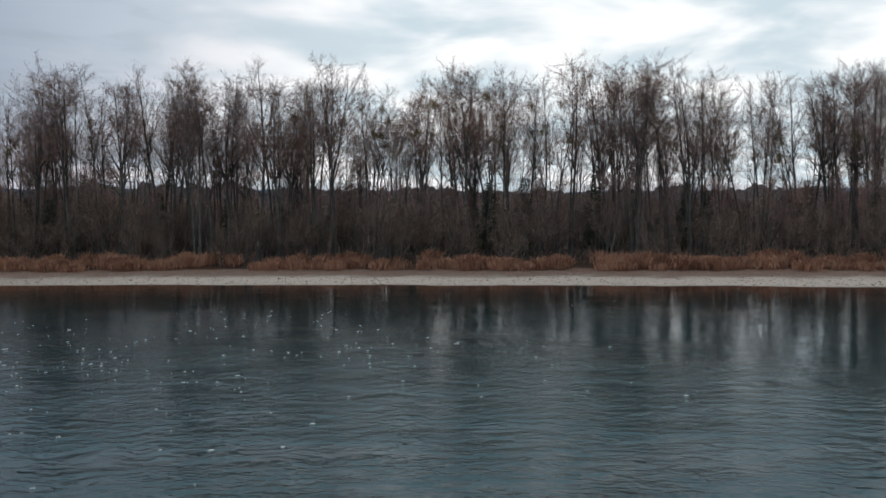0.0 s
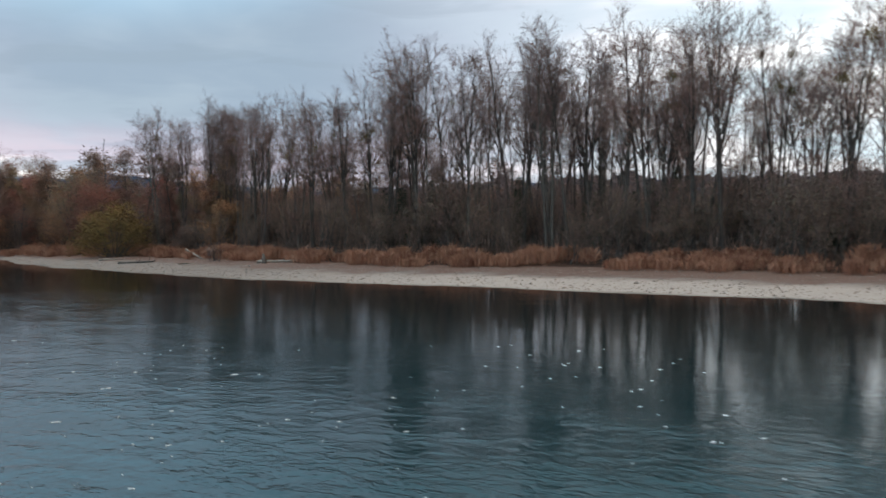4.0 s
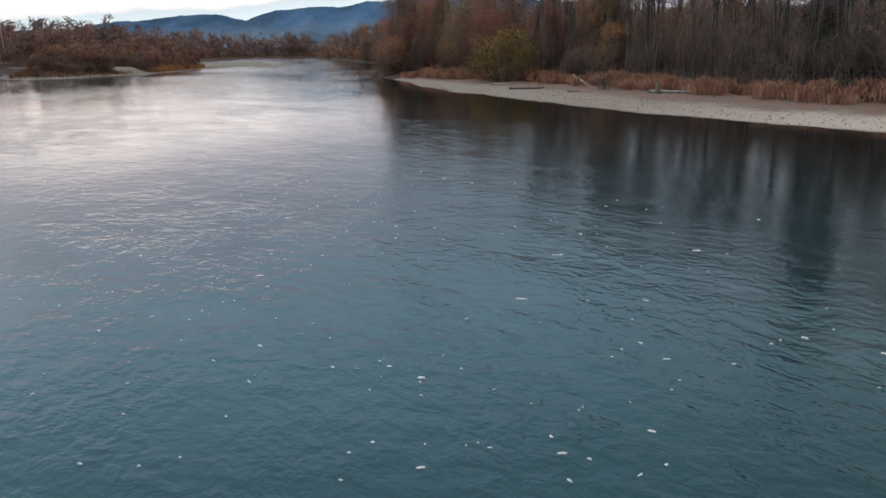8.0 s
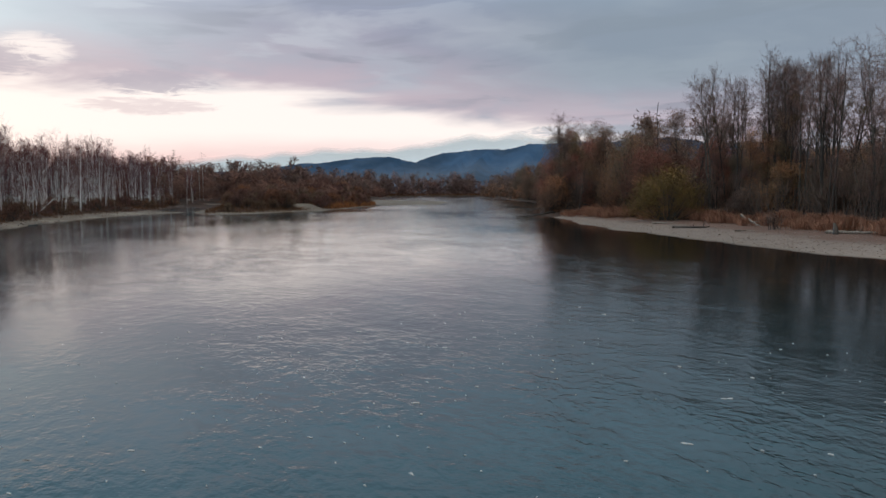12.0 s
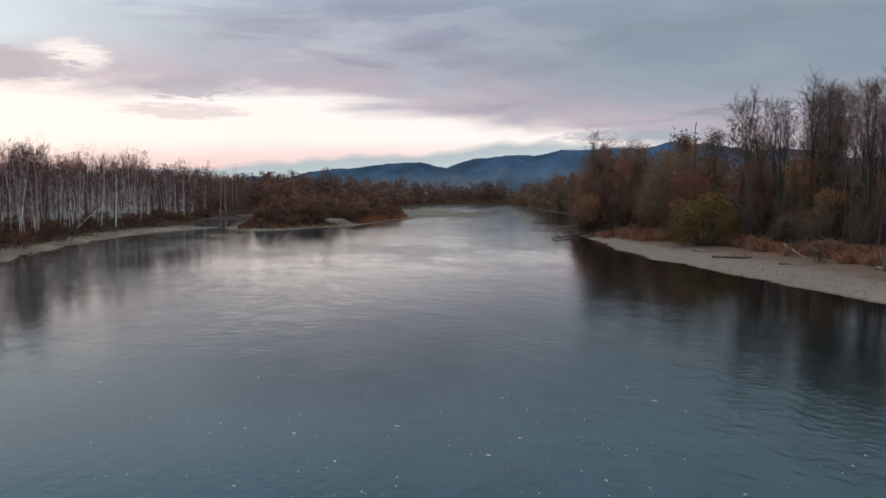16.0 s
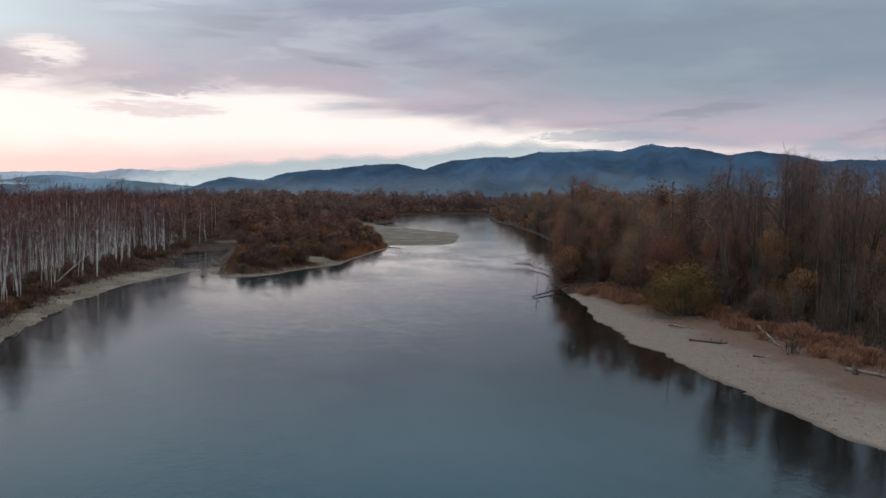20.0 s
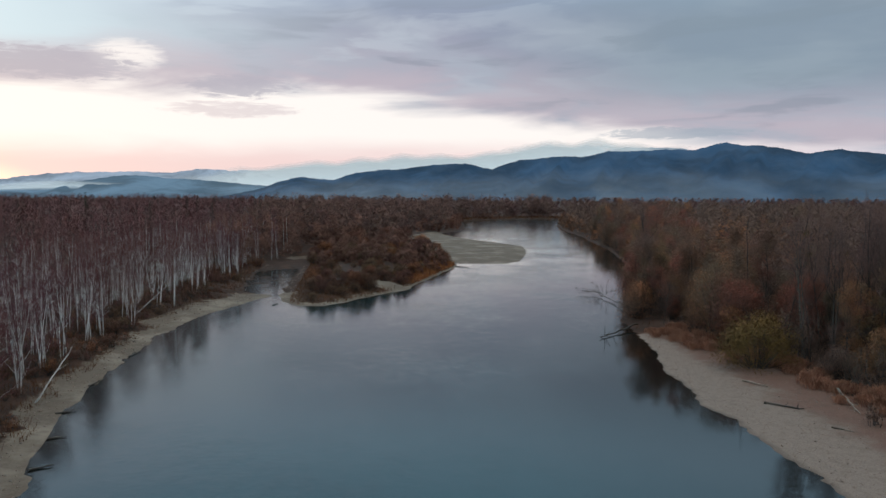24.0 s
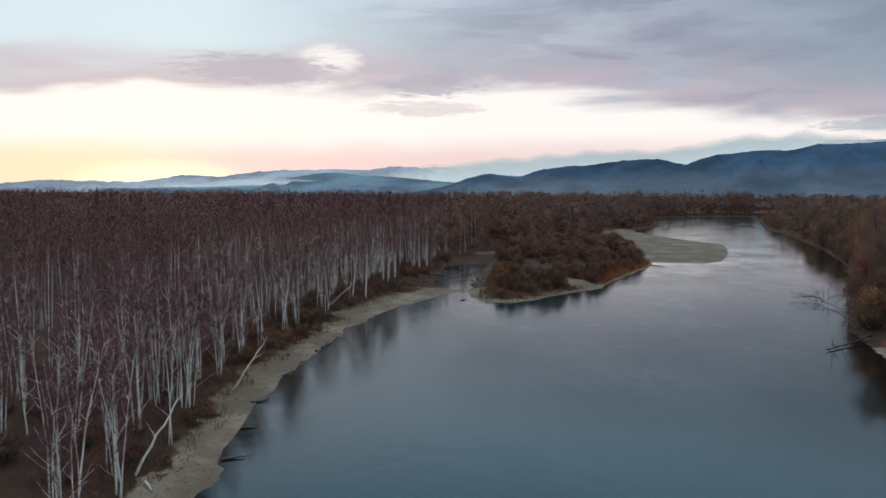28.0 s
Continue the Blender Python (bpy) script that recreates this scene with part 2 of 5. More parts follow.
def autumn(name, stops, island=0.18):
    """Foliage whose colour goes from shrub to shrub; stops: share of the shrubs and colour."""
    m, t, w, p, co = blank(name)
    geo = t.nodes.new("ShaderNodeNewGeometry")
    info = t.nodes.new("ShaderNodeObjectInfo").outputs["Random"]
    place = w.noise(geo.outputs["Position"], 0.16, 3.0)
    ramp = t.nodes.new("ShaderNodeValToRGB")
    ramp.color_ramp.interpolation = "LINEAR"
    while len(ramp.color_ramp.elements) < len(stops):
        ramp.color_ramp.elements.new(0.5)
    for e, (at, colour) in zip(ramp.color_ramp.elements, stops):
        e.position, e.color = at, (*colour, 1)
    mixed = w.m("ADD", w.m("MULTIPLY", info, 0.92), w.m("MULTIPLY", place, 0.42))
    t.links.new(w.m("SUBTRACT", mixed, 0.1), ramp.inputs[0])
    bough = nd(t, "ShaderNodeAttribute")
    bough.attribute_name = "bough_tone"
    lit = w.m("ADD", w.step(geo.outputs["Random Per Island"], 0.0, 1.0, 1.0 - island, 1.0 + island), bough.outputs["Fac"])
    grey = t.nodes.new("ShaderNodeCombineColor")
    for k in range(3):
        t.links.new(lit, grey.inputs[k])
    t.links.new(w.mix(1.0, ramp.outputs[0], grey.outputs[0], "MULTIPLY"), p.inputs["Base Color"])
    p.inputs["Roughness"].default_value = 0.8
    p.inputs["Specular IOR Level"].default_value = 0.1
    thin, both = t.nodes.new("ShaderNodeBsdfTranslucent"), nd(t, "ShaderNodeMixShader", Fac=0.35)
    t.links.new(p.inputs["Base Color"].links[0].from_socket, thin.inputs["Color"])
    t.links.new(p.outputs[0], both.inputs[1])
    t.links.new(thin.outputs[0], both.inputs[2])
    t.links.new(both.outputs[0], t.nodes["Material Output"].inputs["Surface"])
    return m


AUTUMN = autumn("autumn_foliage", ((0.0, (0.155, 0.116, 0.104)), (0.26, (0.190, 0.134, 0.112)), (0.40, (0.275, 0.106, 0.082)), (0.52, (0.170, 0.150, 0.110)), (0.68, (0.205, 0.138, 0.108)), (0.82, (0.39, 0.190, 0.105)), (0.92, (0.215, 0.165, 0.100)), (1.0, (0.26, 0.112, 0.088))), 0.10)
RUSSET = autumn("russet_foliage", ((0.0, (0.130, 0.074, 0.070)), (0.35, (0.180, 0.096, 0.078)), (0.6, (0.195, 0.142, 0.092)), (0.8, (0.160, 0.088, 0.076)), (1.0, (0.27, 0.130, 0.074))), 0.10)
ORANGE = twiggy("orange_grass", ((0.26, 0.090, 0.036), (0.34, 0.125, 0.050), (0.40, 0.19, 0.08)), 0.3)
DUSK_WOOD = autumn("dusky_wood_foliage", ((0.0, (0.135, 0.092, 0.098)), (0.35, (0.190, 0.112, 0.104)), (0.6, (0.165, 0.128, 0.106)), (0.8, (0.245, 0.130, 0.102)), (1.0, (0.210, 0.130, 0.108))), 0.10)
YELLOW = twiggy("yellow_green_leaves", ((0.165, 0.116, 0.048), (0.215, 0.142, 0.052), (0.26, 0.170, 0.062)), 0.5)
DULL = twiggy("dull_olive_leaves", ((0.090, 0.084, 0.064), (0.115, 0.100, 0.074), (0.150, 0.128, 0.082)), 0.12)
SPRUCE = twiggy("spruce_needles", ((0.020, 0.032, 0.022), (0.028, 0.040, 0.026), (0.04, 0.05, 0.03)), 0.2)
DRIFT = grained("weathered_driftwood", (0.16, 0.14, 0.12), (0.34, 0.31, 0.27), 7.0, 0.85, (1, 1, 0.2), (0.10, 0.085, 0.07))
WETLOG = grained("wet_dark_log", (0.020, 0.018, 0.016), (0.055, 0.048, 0.042), 8.0, 0.5, (1, 1, 0.3), (0.08, 0.07, 0.06))
STONE = grained("grey_stone", (0.22, 0.18, 0.155), (0.33, 0.28, 0.245), 14.0, 0.8, (1, 1, 1), (0.20, 0.165, 0.14), vary=0.5)
FOAM = grained("white_foam", (0.45, 0.48, 0.49), (0.62, 0.64, 0.64), 30.0, 0.6)


def birch_bark():
    m, t, w, p, co = blank("white_birch_bark")
    bands = w.noise(w.scaled(co, 2.0, 2.0, 14.0), 1.0, 4.0, 0.7)
    blotch = w.noise(w.scaled(co, 1.0, 1.0, 0.35), 1.6, 3.0)
    sep = t.nodes.new("ShaderNodeSeparateXYZ")
    t.links.new(co, sep.inputs[0])
    foot = w.step(w.m("ADD", sep.outputs[2], w.m("MULTIPLY", blotch, 3.0)), 0.6, 3.8, 0.7, 0.0)
    colour = w.mix(w.step(bands, 0.58, 0.70), (0.86, 0.86, 0.86), (0.16, 0.15, 0.14))
    colour = w.mix(w.m("MAXIMUM", foot, w.step(blotch, 0.60, 0.74, 0.0, 0.7)), colour, (0.22, 0.19, 0.17))
    info = t.nodes.new("ShaderNodeObjectInfo").outputs["Random"]
    colour = w.mix(w.step(info, 0.5, 1.0, 0.0, 0.5), colour, (0.22, 0.20, 0.19))
    colour = w.mix(w.step(w.m("ADD", sep.outputs[2], w.m("MULTIPLY", blotch, 4.0)), 11.0, 15.5), colour, (0.17, 0.105, 0.105))
    t.links.new(colour, p.inputs["Base Color"])
    p.inputs["Roughness"].default_value = 0.7
    bumped(t, p, bands, 0.3, 0.01)
    return m


BIRCH = birch_bark()


def ground_material():
    m, t, w, p, co = blank("river_ground")
    beach = nd(t, "ShaderNodeAttribute")
    beach.attribute_name = "beach"
    b = beach.outputs["Fac"]
    peb = nd(t, "ShaderNodeTexVoronoi", Scale=9.0)
    t.links.new(co, peb.inputs["Vector"])
    grit = w.noise(co, 9.0, 6.0, 0.7)
    soft = w.noise(co, 0.35, 4.0, 0.6)
    grey = w.mix(w.step(grit, 0.3, 0.7), (0.125, 0.106, 0.093), (0.210, 0.182, 0.160))
    cell = w.noise(peb.outputs["Position"], 7.0, 1.0)
    grey = w.mix(w.step(cell, 0.35, 0.65, 0.0, 0.25), grey, (0.30, 0.265, 0.235))
    upper = w.mix(w.step(grit, 0.3, 0.7), (0.122, 0.078, 0.064), (0.180, 0.122, 0.102))
    shore = w.mix(w.step(w.m("ADD", b, w.m("MULTIPLY", w.m("SUBTRACT", soft, 0.5), 0.45)), 0.56, 0.74), upper, grey)
    sep = t.nodes.new("ShaderNodeSeparateXYZ")
    t.links.new(co, sep.inputs[0])
    north = w.m("MULTIPLY", w.step(sep.outputs[1], 36.0, 44.0), w.step(sep.outputs[0], -118.0, -108.0))
    shore = w.mix(north, w.mix(w.step(grit, 0.3, 0.7), (0.100, 0.086, 0.070), (0.175, 0.154, 0.126)), shore)
    shore = w.mix(w.m("MULTIPLY", w.m("SUBTRACT", 1.0, north), w.step(w.noise(co, 0.13, 4.0, 0.6), 0.45, 0.65)), shore, (0.24, 0.222, 0.185))
    blot = w.noise(co, 1.1, 4.0, 0.6)
    shore = w.mix(w.step(blot, 0.48, 0.68, 0.0, 0.45), shore, (0.105, 0.082, 0.066))
    strip = w.m("MULTIPLY", w.m("MULTIPLY", north, w.step(w.m("ADD", b, w.m("MULTIPLY", w.m("SUBTRACT", soft, 0.5), 0.2)), 0.62, 0.78)), w.step(sep.outputs[0], -46.0, -18.0, 0.15, 1.0))
    shore = w.mix(strip, shore, w.mix(w.step(grit, 0.3, 0.7), (0.31, 0.275, 0.248), (0.43, 0.385, 0.345)))
    wet = w.step(b, 0.965, 1.0)
    shore = w.mix(w.m("MULTIPLY", wet, 0.75), shore, (0.085, 0.075, 0.065))
    litter = w.mix(w.step(grit, 0.3, 0.7), (0.024, 0.016, 0.013), (0.052, 0.032, 0.024))
    litter = w.mix(w.step(soft, 0.45, 0.62), litter, (0.066, 0.038, 0.027))
    edge = w.m("ADD", b, w.m("MULTIPLY", w.m("SUBTRACT", w.noise(co, 1.3, 4.0), 0.5), 0.22))
    colour = w.mix(w.step(edge, 0.16, 0.26), litter, shore)
    t.links.new(colour, p.inputs["Base Color"])
    p.inputs["Roughness"].default_value = 0.9
    p.inputs["Specular IOR Level"].default_value = 0.2
    bumped(t, p, w.m("ADD", grit, w.m("MULTIPLY", peb.outputs["Distance"], 0.2)), 0.4, 0.012)
    return m


def water_material():
    m, t, w, p, co = blank("river_water")
    chop = w.noise(w.scaled(co, 1.0, 1.4, 1.0, radians(-18)), 2.2, 3.0, 0.58, 0.35)
    ripple = w.noise(w.scaled(co, 1.0, 1.6, 1.0, radians(25)), 6.4, 2.5, 0.55, 0.2)
    sep = t.nodes.new("ShaderNodeSeparateXYZ")
    t.links.new(co, sep.inputs[0])
    off = w.m("ADD", w.m("POWER", w.m("DIVIDE", w.m("ADD", sep.outputs[0], 7.0), 20.0), 2.0), w.m("POWER", w.m("DIVIDE", w.m("SUBTRACT", sep.outputs[1], 19.0), 11.0), 2.0))
    riffle = w.step(off, 1.3, 0.1)
    patch = w.noise(w.scaled(co, 0.6, 1.0, 1.0), 0.085, 3.0, 0.55)
    breeze = w.step(w.m("ADD", w.m("MULTIPLY", riffle, 0.14), patch), 0.40, 0.68, 0.55, 1.5)
    flurry = w.step(w.noise(w.scaled(co, 1.0, 1.5, 1.0, radians(10)), 0.42, 3.0, 0.6), 0.36, 0.64, 0.6, 1.3)
    breeze = w.m("MULTIPLY", breeze, flurry)
    # brown over the shallows, teal over the deep channel
    west = lambda x0: w.m("MAXIMUM", w.m("SUBTRACT", x0, sep.outputs[0]), 0.0)
    north = w.m("SUBTRACT", w.m("ADD", w.m("ADD", w.m("MULTIPLY", west(-30.0), 0.25), w.m("MULTIPLY", west(-66.0), 0.25)), 50.0), sep.outputs[1])
    south = w.m("SUBTRACT", sep.outputs[1], w.m("ADD", w.m("MULTIPLY", west(-30.0), 0.07), 2.0))
    lee = w.step(north, 4.0, 18.0, 0.45, 1.0)
    deep = w.m("MULTIPLY", w.step(w.m("ADD", north, w.m("MULTIPLY", w.m("SUBTRACT", patch, 0.5), 12.0)), 3.0, 24.0), w.step(south, 2.0, 14.0))
    waves_up = w.m("MULTIPLY", w.m("ADD", chop, w.m("MULTIPLY", ripple, 0.35)), w.m("MULTIPLY", breeze, w.m("MULTIPLY", w.step(riffle, 0.0, 0.8, 0.55, 1.15), lee)))
    teal = w.mix(w.step(w.noise(co, 0.05, 3.0), 0.35, 0.7), (0.0025, 0.0215, 0.0265), (0.0035, 0.028, 0.0335))
    tint = w.mix(deep, (0.0060, 0.0075, 0.0070), teal)
    t.links.new(tint, p.inputs["Base Color"])
    glossy = w.step(riffle, 0.0, 0.9, 1.0, 0.45)
    t.links.new(w.m("MULTIPLY", w.m("MULTIPLY", w.m("MULTIPLY", w.step(patch, 0.35, 0.65, 0.07, 0.13), lee), w.step(w.noise(w.scaled(co, 1.0, 1.5, 1.0), 0.7, 4.0, 0.65), 0.3, 0.7, 0.55, 1.35)), glossy), p.inputs["Roughness"])
    p.inputs["IOR"].default_value = 1.333
    bumped(t, p, waves_up, 1.0, 0.019)
    return m


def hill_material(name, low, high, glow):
    """Wooded hills kilometres off; the blue haze before them is painted in as emission."""
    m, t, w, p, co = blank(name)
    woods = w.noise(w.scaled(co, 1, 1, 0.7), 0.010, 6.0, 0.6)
    haze_patches = w.noise(w.scaled(co, 1, 1, 0.5), 0.0034, 5.0, 0.6, 0.6)
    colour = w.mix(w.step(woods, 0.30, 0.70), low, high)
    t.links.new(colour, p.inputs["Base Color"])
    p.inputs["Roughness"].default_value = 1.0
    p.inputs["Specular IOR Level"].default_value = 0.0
    # haze painted as emission, doubled in patches by the coarse noise
    haze_glow = w.mix(w.step(haze_patches, 0.35, 0.68), glow, tuple(2.0 * v for v in glow))
    t.links.new(haze_glow, p.inputs["Emission Color"])
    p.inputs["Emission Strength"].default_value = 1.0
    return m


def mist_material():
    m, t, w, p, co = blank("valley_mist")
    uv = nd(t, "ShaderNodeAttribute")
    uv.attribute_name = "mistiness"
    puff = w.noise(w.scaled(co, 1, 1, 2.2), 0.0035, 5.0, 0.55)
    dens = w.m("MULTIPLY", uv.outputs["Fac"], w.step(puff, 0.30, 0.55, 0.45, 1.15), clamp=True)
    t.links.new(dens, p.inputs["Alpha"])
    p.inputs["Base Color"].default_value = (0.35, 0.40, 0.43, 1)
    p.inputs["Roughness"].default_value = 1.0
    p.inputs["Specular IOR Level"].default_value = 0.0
    # the mist's pale light is put in as emission
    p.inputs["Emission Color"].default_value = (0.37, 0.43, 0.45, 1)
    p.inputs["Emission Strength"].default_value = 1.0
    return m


GROUND, WATER = ground_material(), water_material()


# ---------------------------------------------------------------- mesh helpers
def mesh_np(name, verts, tris, material, smooth=False):
    me = bpy.data.meshes.new(name)
    verts, tris = np.asarray(verts, np.float32), np.asarray(tris, np.int32)
    me.vertices.add(len(verts))
    me.vertices.foreach_set("co", verts.ravel())
    n = tris.shape[1]
    me.loops.add(tris.size)
    me.loops.foreach_set("vertex_index", tris.ravel())
    me.polygons.add(len(tris))
    me.polygons.foreach_set("loop_start", np.arange(0, tris.size, n, dtype=np.int32))
    if smooth:
        me.polygons.foreach_set("use_smooth", np.ones(len(tris), bool))
    me.update(calc_edges=True)
    me.materials.append(material)
    return me


def child(name, me, parent, label=""):
    ob = new(name, me)
    ob.parent = parent
    return tagged(ob, label) if label else ob


class Soup:
    """Collects vertices and triangles."""

    def __init__(self):
        self.v, self.f, self.n = [], [], 0
        self.heart, self.tone = None, None

    def add(self, v, f):
        self.v.append(np.asarray(v, float))
        self.f.append(np.asarray(f, int) + self.n)
        self.n += len(v)

    def tube(self, pts, radii, k):
        pts = np.asarray(pts, float)
        d = np.gradient(pts, axis=0)
        d /= np.linalg.norm(d, axis=1)[:, None] + 1e-9
        ref = np.where(np.abs(d[:, 2:3]) > 0.9, [[1.0, 0.13, 0.0]], [[0.0, 0.1, 1.0]])
        a = np.cross(d, ref)
        a /= np.linalg.norm(a, axis=1)[:, None]
        b = np.cross(d, a)
        ang = np.arange(k) * 2 * np.pi / k
        ring = a[:, None] * np.cos(ang)[None, :, None] + b[:, None] * np.sin(ang)[None, :, None]
        v = (pts[:, None] + ring * np.asarray(radii)[:, None, None]).reshape(-1, 3)
        i, j = np.meshgrid(np.arange(len(pts) - 1), np.arange(k), indexing="ij")
        p, q = (i * k + j).ravel(), (i * k + (j + 1) % k).ravel()
        f = np.concatenate([np.stack([p, q, q + k], 1), np.stack([p, q + k, p + k], 1)])
        self.add(v, f)

    def blades(self, rng, at, way, length, width):
        """Thin tapered shoots: one triangle each."""
        at, way = np.asarray(at, float), np.asarray(way, float)
        way = way / (np.linalg.norm(way, axis=1)[:, None] + 1e-9)
        side = np.cross(way, rng.normal(size=way.shape))
        side /= np.linalg.norm(side, axis=1)[:, None] + 1e-9
        w = (np.asarray(width) * np.ones(len(at)))[:, None] / 2
        v = np.stack([at - side * w, at + side * w, at + way * (np.asarray(length) * np.ones(len(at)))[:, None]], 1).reshape(-1, 3)
        self.add(v, np.arange(3 * len(at)).reshape(-1, 3))

    def leaves(self, rng, at, size, broad=0.8):
        """Small pointed leaves, turned at random."""
        at = np.asarray(at, float)
        a, b = rng.normal(size=at.shape), rng.normal(size=at.shape)
        a /= np.linalg.norm(a, axis=1)[:, None]
        b = np.cross(a, b)
        b /= np.linalg.norm(b, axis=1)[:, None]
        s = (size * rng.uniform(0.6, 1.4, len(at)))[:, None]
        v = np.stack([at - a * s, at + b * s * broad, at + a * s], 1).reshape(-1, 3)
        self.add(v, np.arange(3 * len(at)).reshape(-1, 3))

    def mesh(self, name, material, smooth=False, heart=None):
        """heart: for foliage, the middle of the crown, one or one for each vertex; the leaves' normals point away from it."""
        v, f = np.concatenate(self.v), np.concatenate(self.f)
        if heart is None:
            return mesh_np(name, v, f, material, smooth)
        out = v - heart
        out /= np.linalg.norm(out, axis=1)[:, None] + 1e-6
        out = out + np.random.default_rng(3).normal(size=out.shape) * 0.14
        out /= np.linalg.norm(out, axis=1)[:, None] + 1e-6
        face = np.cross(v[f[:, 1]] - v[f[:, 0]], v[f[:, 2]] - v[f[:, 0]])
        turn = (face * out[f[:, 0]]).sum(1) < 0
        f[turn] = f[turn][:, [0, 2, 1]]
        me = mesh_np(name, v, f, material, True)
        me.normals_split_custom_set_from_vertices(out.astype(np.float32))
        if self.tone is not None:
            me.attributes.new("bough_tone", "FLOAT", "POINT").data.foreach_set("value", self.tone.astype(np.float32))
        return me


def chain(rng, p, d, length, n, wander, lift):
    """A crooked line of n steps that bends upwards by lift."""
    pts, d = [np.array(p, float)], np.array(d, float)
    for _ in range(n):
        d = d + rng.normal(size=3) * wander + np.array([0, 0, lift])
        d /= np.linalg.norm(d)
        pts.append(pts[-1] + d * length / n)
    return np.array(pts)


def along(pts, s):
    """Point and direction at the share s of a line."""
    x = s * (len(pts) - 1)
    i = min(int(x), len(pts) - 2)
    return pts[i] + (pts[i + 1] - pts[i]) * (x - i), pts[i + 1] - pts[i]


def tilted(rng, d, degrees):
    """The direction d, bent aside by that angle to a random side."""
    d = d / np.linalg.norm(d)
    s = np.cross(d, rng.normal(size=3))
    s /= np.linalg.norm(s)
    a = radians(degrees)
    return d * math.cos(a) + s * math.sin(a)


def shoots(rng, soup, lines, per_metre, length, width, spread, pull):
    """Twigs along lines; pull: what bends them (up or down)."""
    at, way = [], []
    for pts in lines:
        n = max(2, int(np.linalg.norm(np.diff(pts, axis=0), axis=1).sum() * per_metre))
        s = rng.uniform(0.15, 1.0, n) * (len(pts) - 1)
        i = np.minimum(s.astype(int), len(pts) - 2)
        seg = pts[i + 1] - pts[i]
        at.append(pts[i] + seg * (s - i)[:, None])
        way.append(seg / (np.linalg.norm(seg, axis=1)[:, None] + 1e-9))
    at, way = np.concatenate(at), np.concatenate(way)
    way = way + rng.normal(size=way.shape) * spread + np.array([0, 0, pull])
    size = length * rng.uniform(0.5, 1.5, len(at))
    soup.blades(rng, at, way, size, width)
    mid = at + way / np.linalg.norm(way, axis=1)[:, None] * (size * rng.uniform(0.3, 0.7, len(at)))[:, None]
    soup.blades(rng, mid, way + rng.normal(size=way.shape) * spread * 0.9, size * 0.6, width * 0.7)
    return mid


def lobed(rng, leaf, mids, radii, count, size):
    """Leaves in rounded clumps about the given points."""
    pick = rng.integers(0, len(mids), count)
    way = rng.normal(size=(count, 3))
    way /= np.linalg.norm(way, axis=1)[:, None]
    at = mids[pick] + way * (radii[pick] * rng.random(count) ** 0.42)[:, None]
    at[:, 2] = np.abs(at[:, 2]) + 0.05
    leaf.leaves(rng, at, size, 0.42)
    leaf.heart = np.repeat(mids[pick] * 0.35 + mids.mean(0) * np.array([1, 1, 0.8]) * 0.65, 3, axis=0)
    leaf.tone = np.repeat(rng.uniform(-0.3, 0.3, len(mids))[pick], 3)


def bare_tree(seed, h, leafy=0.0, low=0.42, reach=0.29, size=0.075, twigs=12.0, lobes=0, width=0.0135):
    """A leafless riverside tree: tall stems, steep limbs in the upper half, a rounded feathery crown."""
    rng = np.random.default_rng(seed)
    trunk, crown, leaf = Soup(), Soup(), Soup()
    limbs, lines = [], []
    for k in range(rng.choice([1, 1, 2, 2])):
        lean = tilted(rng, np.array([0, 0, 1.0]), rng.uniform(0.5, 4.5))
        stem = chain(rng, (rng.normal() * 0.3 * k, rng.normal() * 0.3 * k, -0.3), lean, h * rng.uniform(0.88, 0.98), 11, 0.034, 0.02)
        r = rng.uniform(0.095, 0.165) * h / 17
        rad = r * (1 - np.linspace(0, 1, 12) ** 1.1 * 0.92)
        rad[0] *= 1.35
        trunk.tube(stem, rad, 7)
        lines.append(stem[8:])
        for s in np.concatenate([rng.uniform(low, 0.92, rng.integers(8, 12)), rng.uniform(low * 0.9, low + 0.15, 2)]):
            p, d = along(stem, s)
            limb = chain(rng, p, tilted(rng, d, rng.uniform(18, 40)), h * reach * rng.uniform(0.7, 1.1) * (1.25 - 0.82 * s), 7, 0.085, 0.06)
            trunk.tube(limb, r * (1 - s * 0.8) * 0.60 * np.linspace(1, 0.14, 8), 5)
            limbs.append(limb)
        limbs.append(stem[6:])
    for limb in limbs:
        for s in 1 - rng.uniform(0, 0.85, 8) ** 1.25:
            p, d = along(limb, s)
            sub = chain(rng, p, tilted(rng, d, rng.uniform(28, 72)), h * rng.uniform(0.045, 0.10), 3, 0.16, 0.05)
            crown.tube(sub, np.linspace(0.016, 0.005, 4), 3)
            lines.append(sub)
    tips = shoots(rng, crown, lines, twigs, 0.56, width, 0.62, 0.12)
    if lobes:
        mids = tips[rng.integers(0, len(tips), lobes)]
        lobed(rng, leaf, mids, h * rng.uniform(0.050, 0.105, lobes), int(leafy), size)
    elif leafy:
        pick = tips[rng.integers(0, len(tips), int(len(tips) * leafy))]
        leaf.leaves(rng, pick + rng.normal(size=pick.shape) * 0.25, size)
    return trunk, crown, leaf if leafy else None


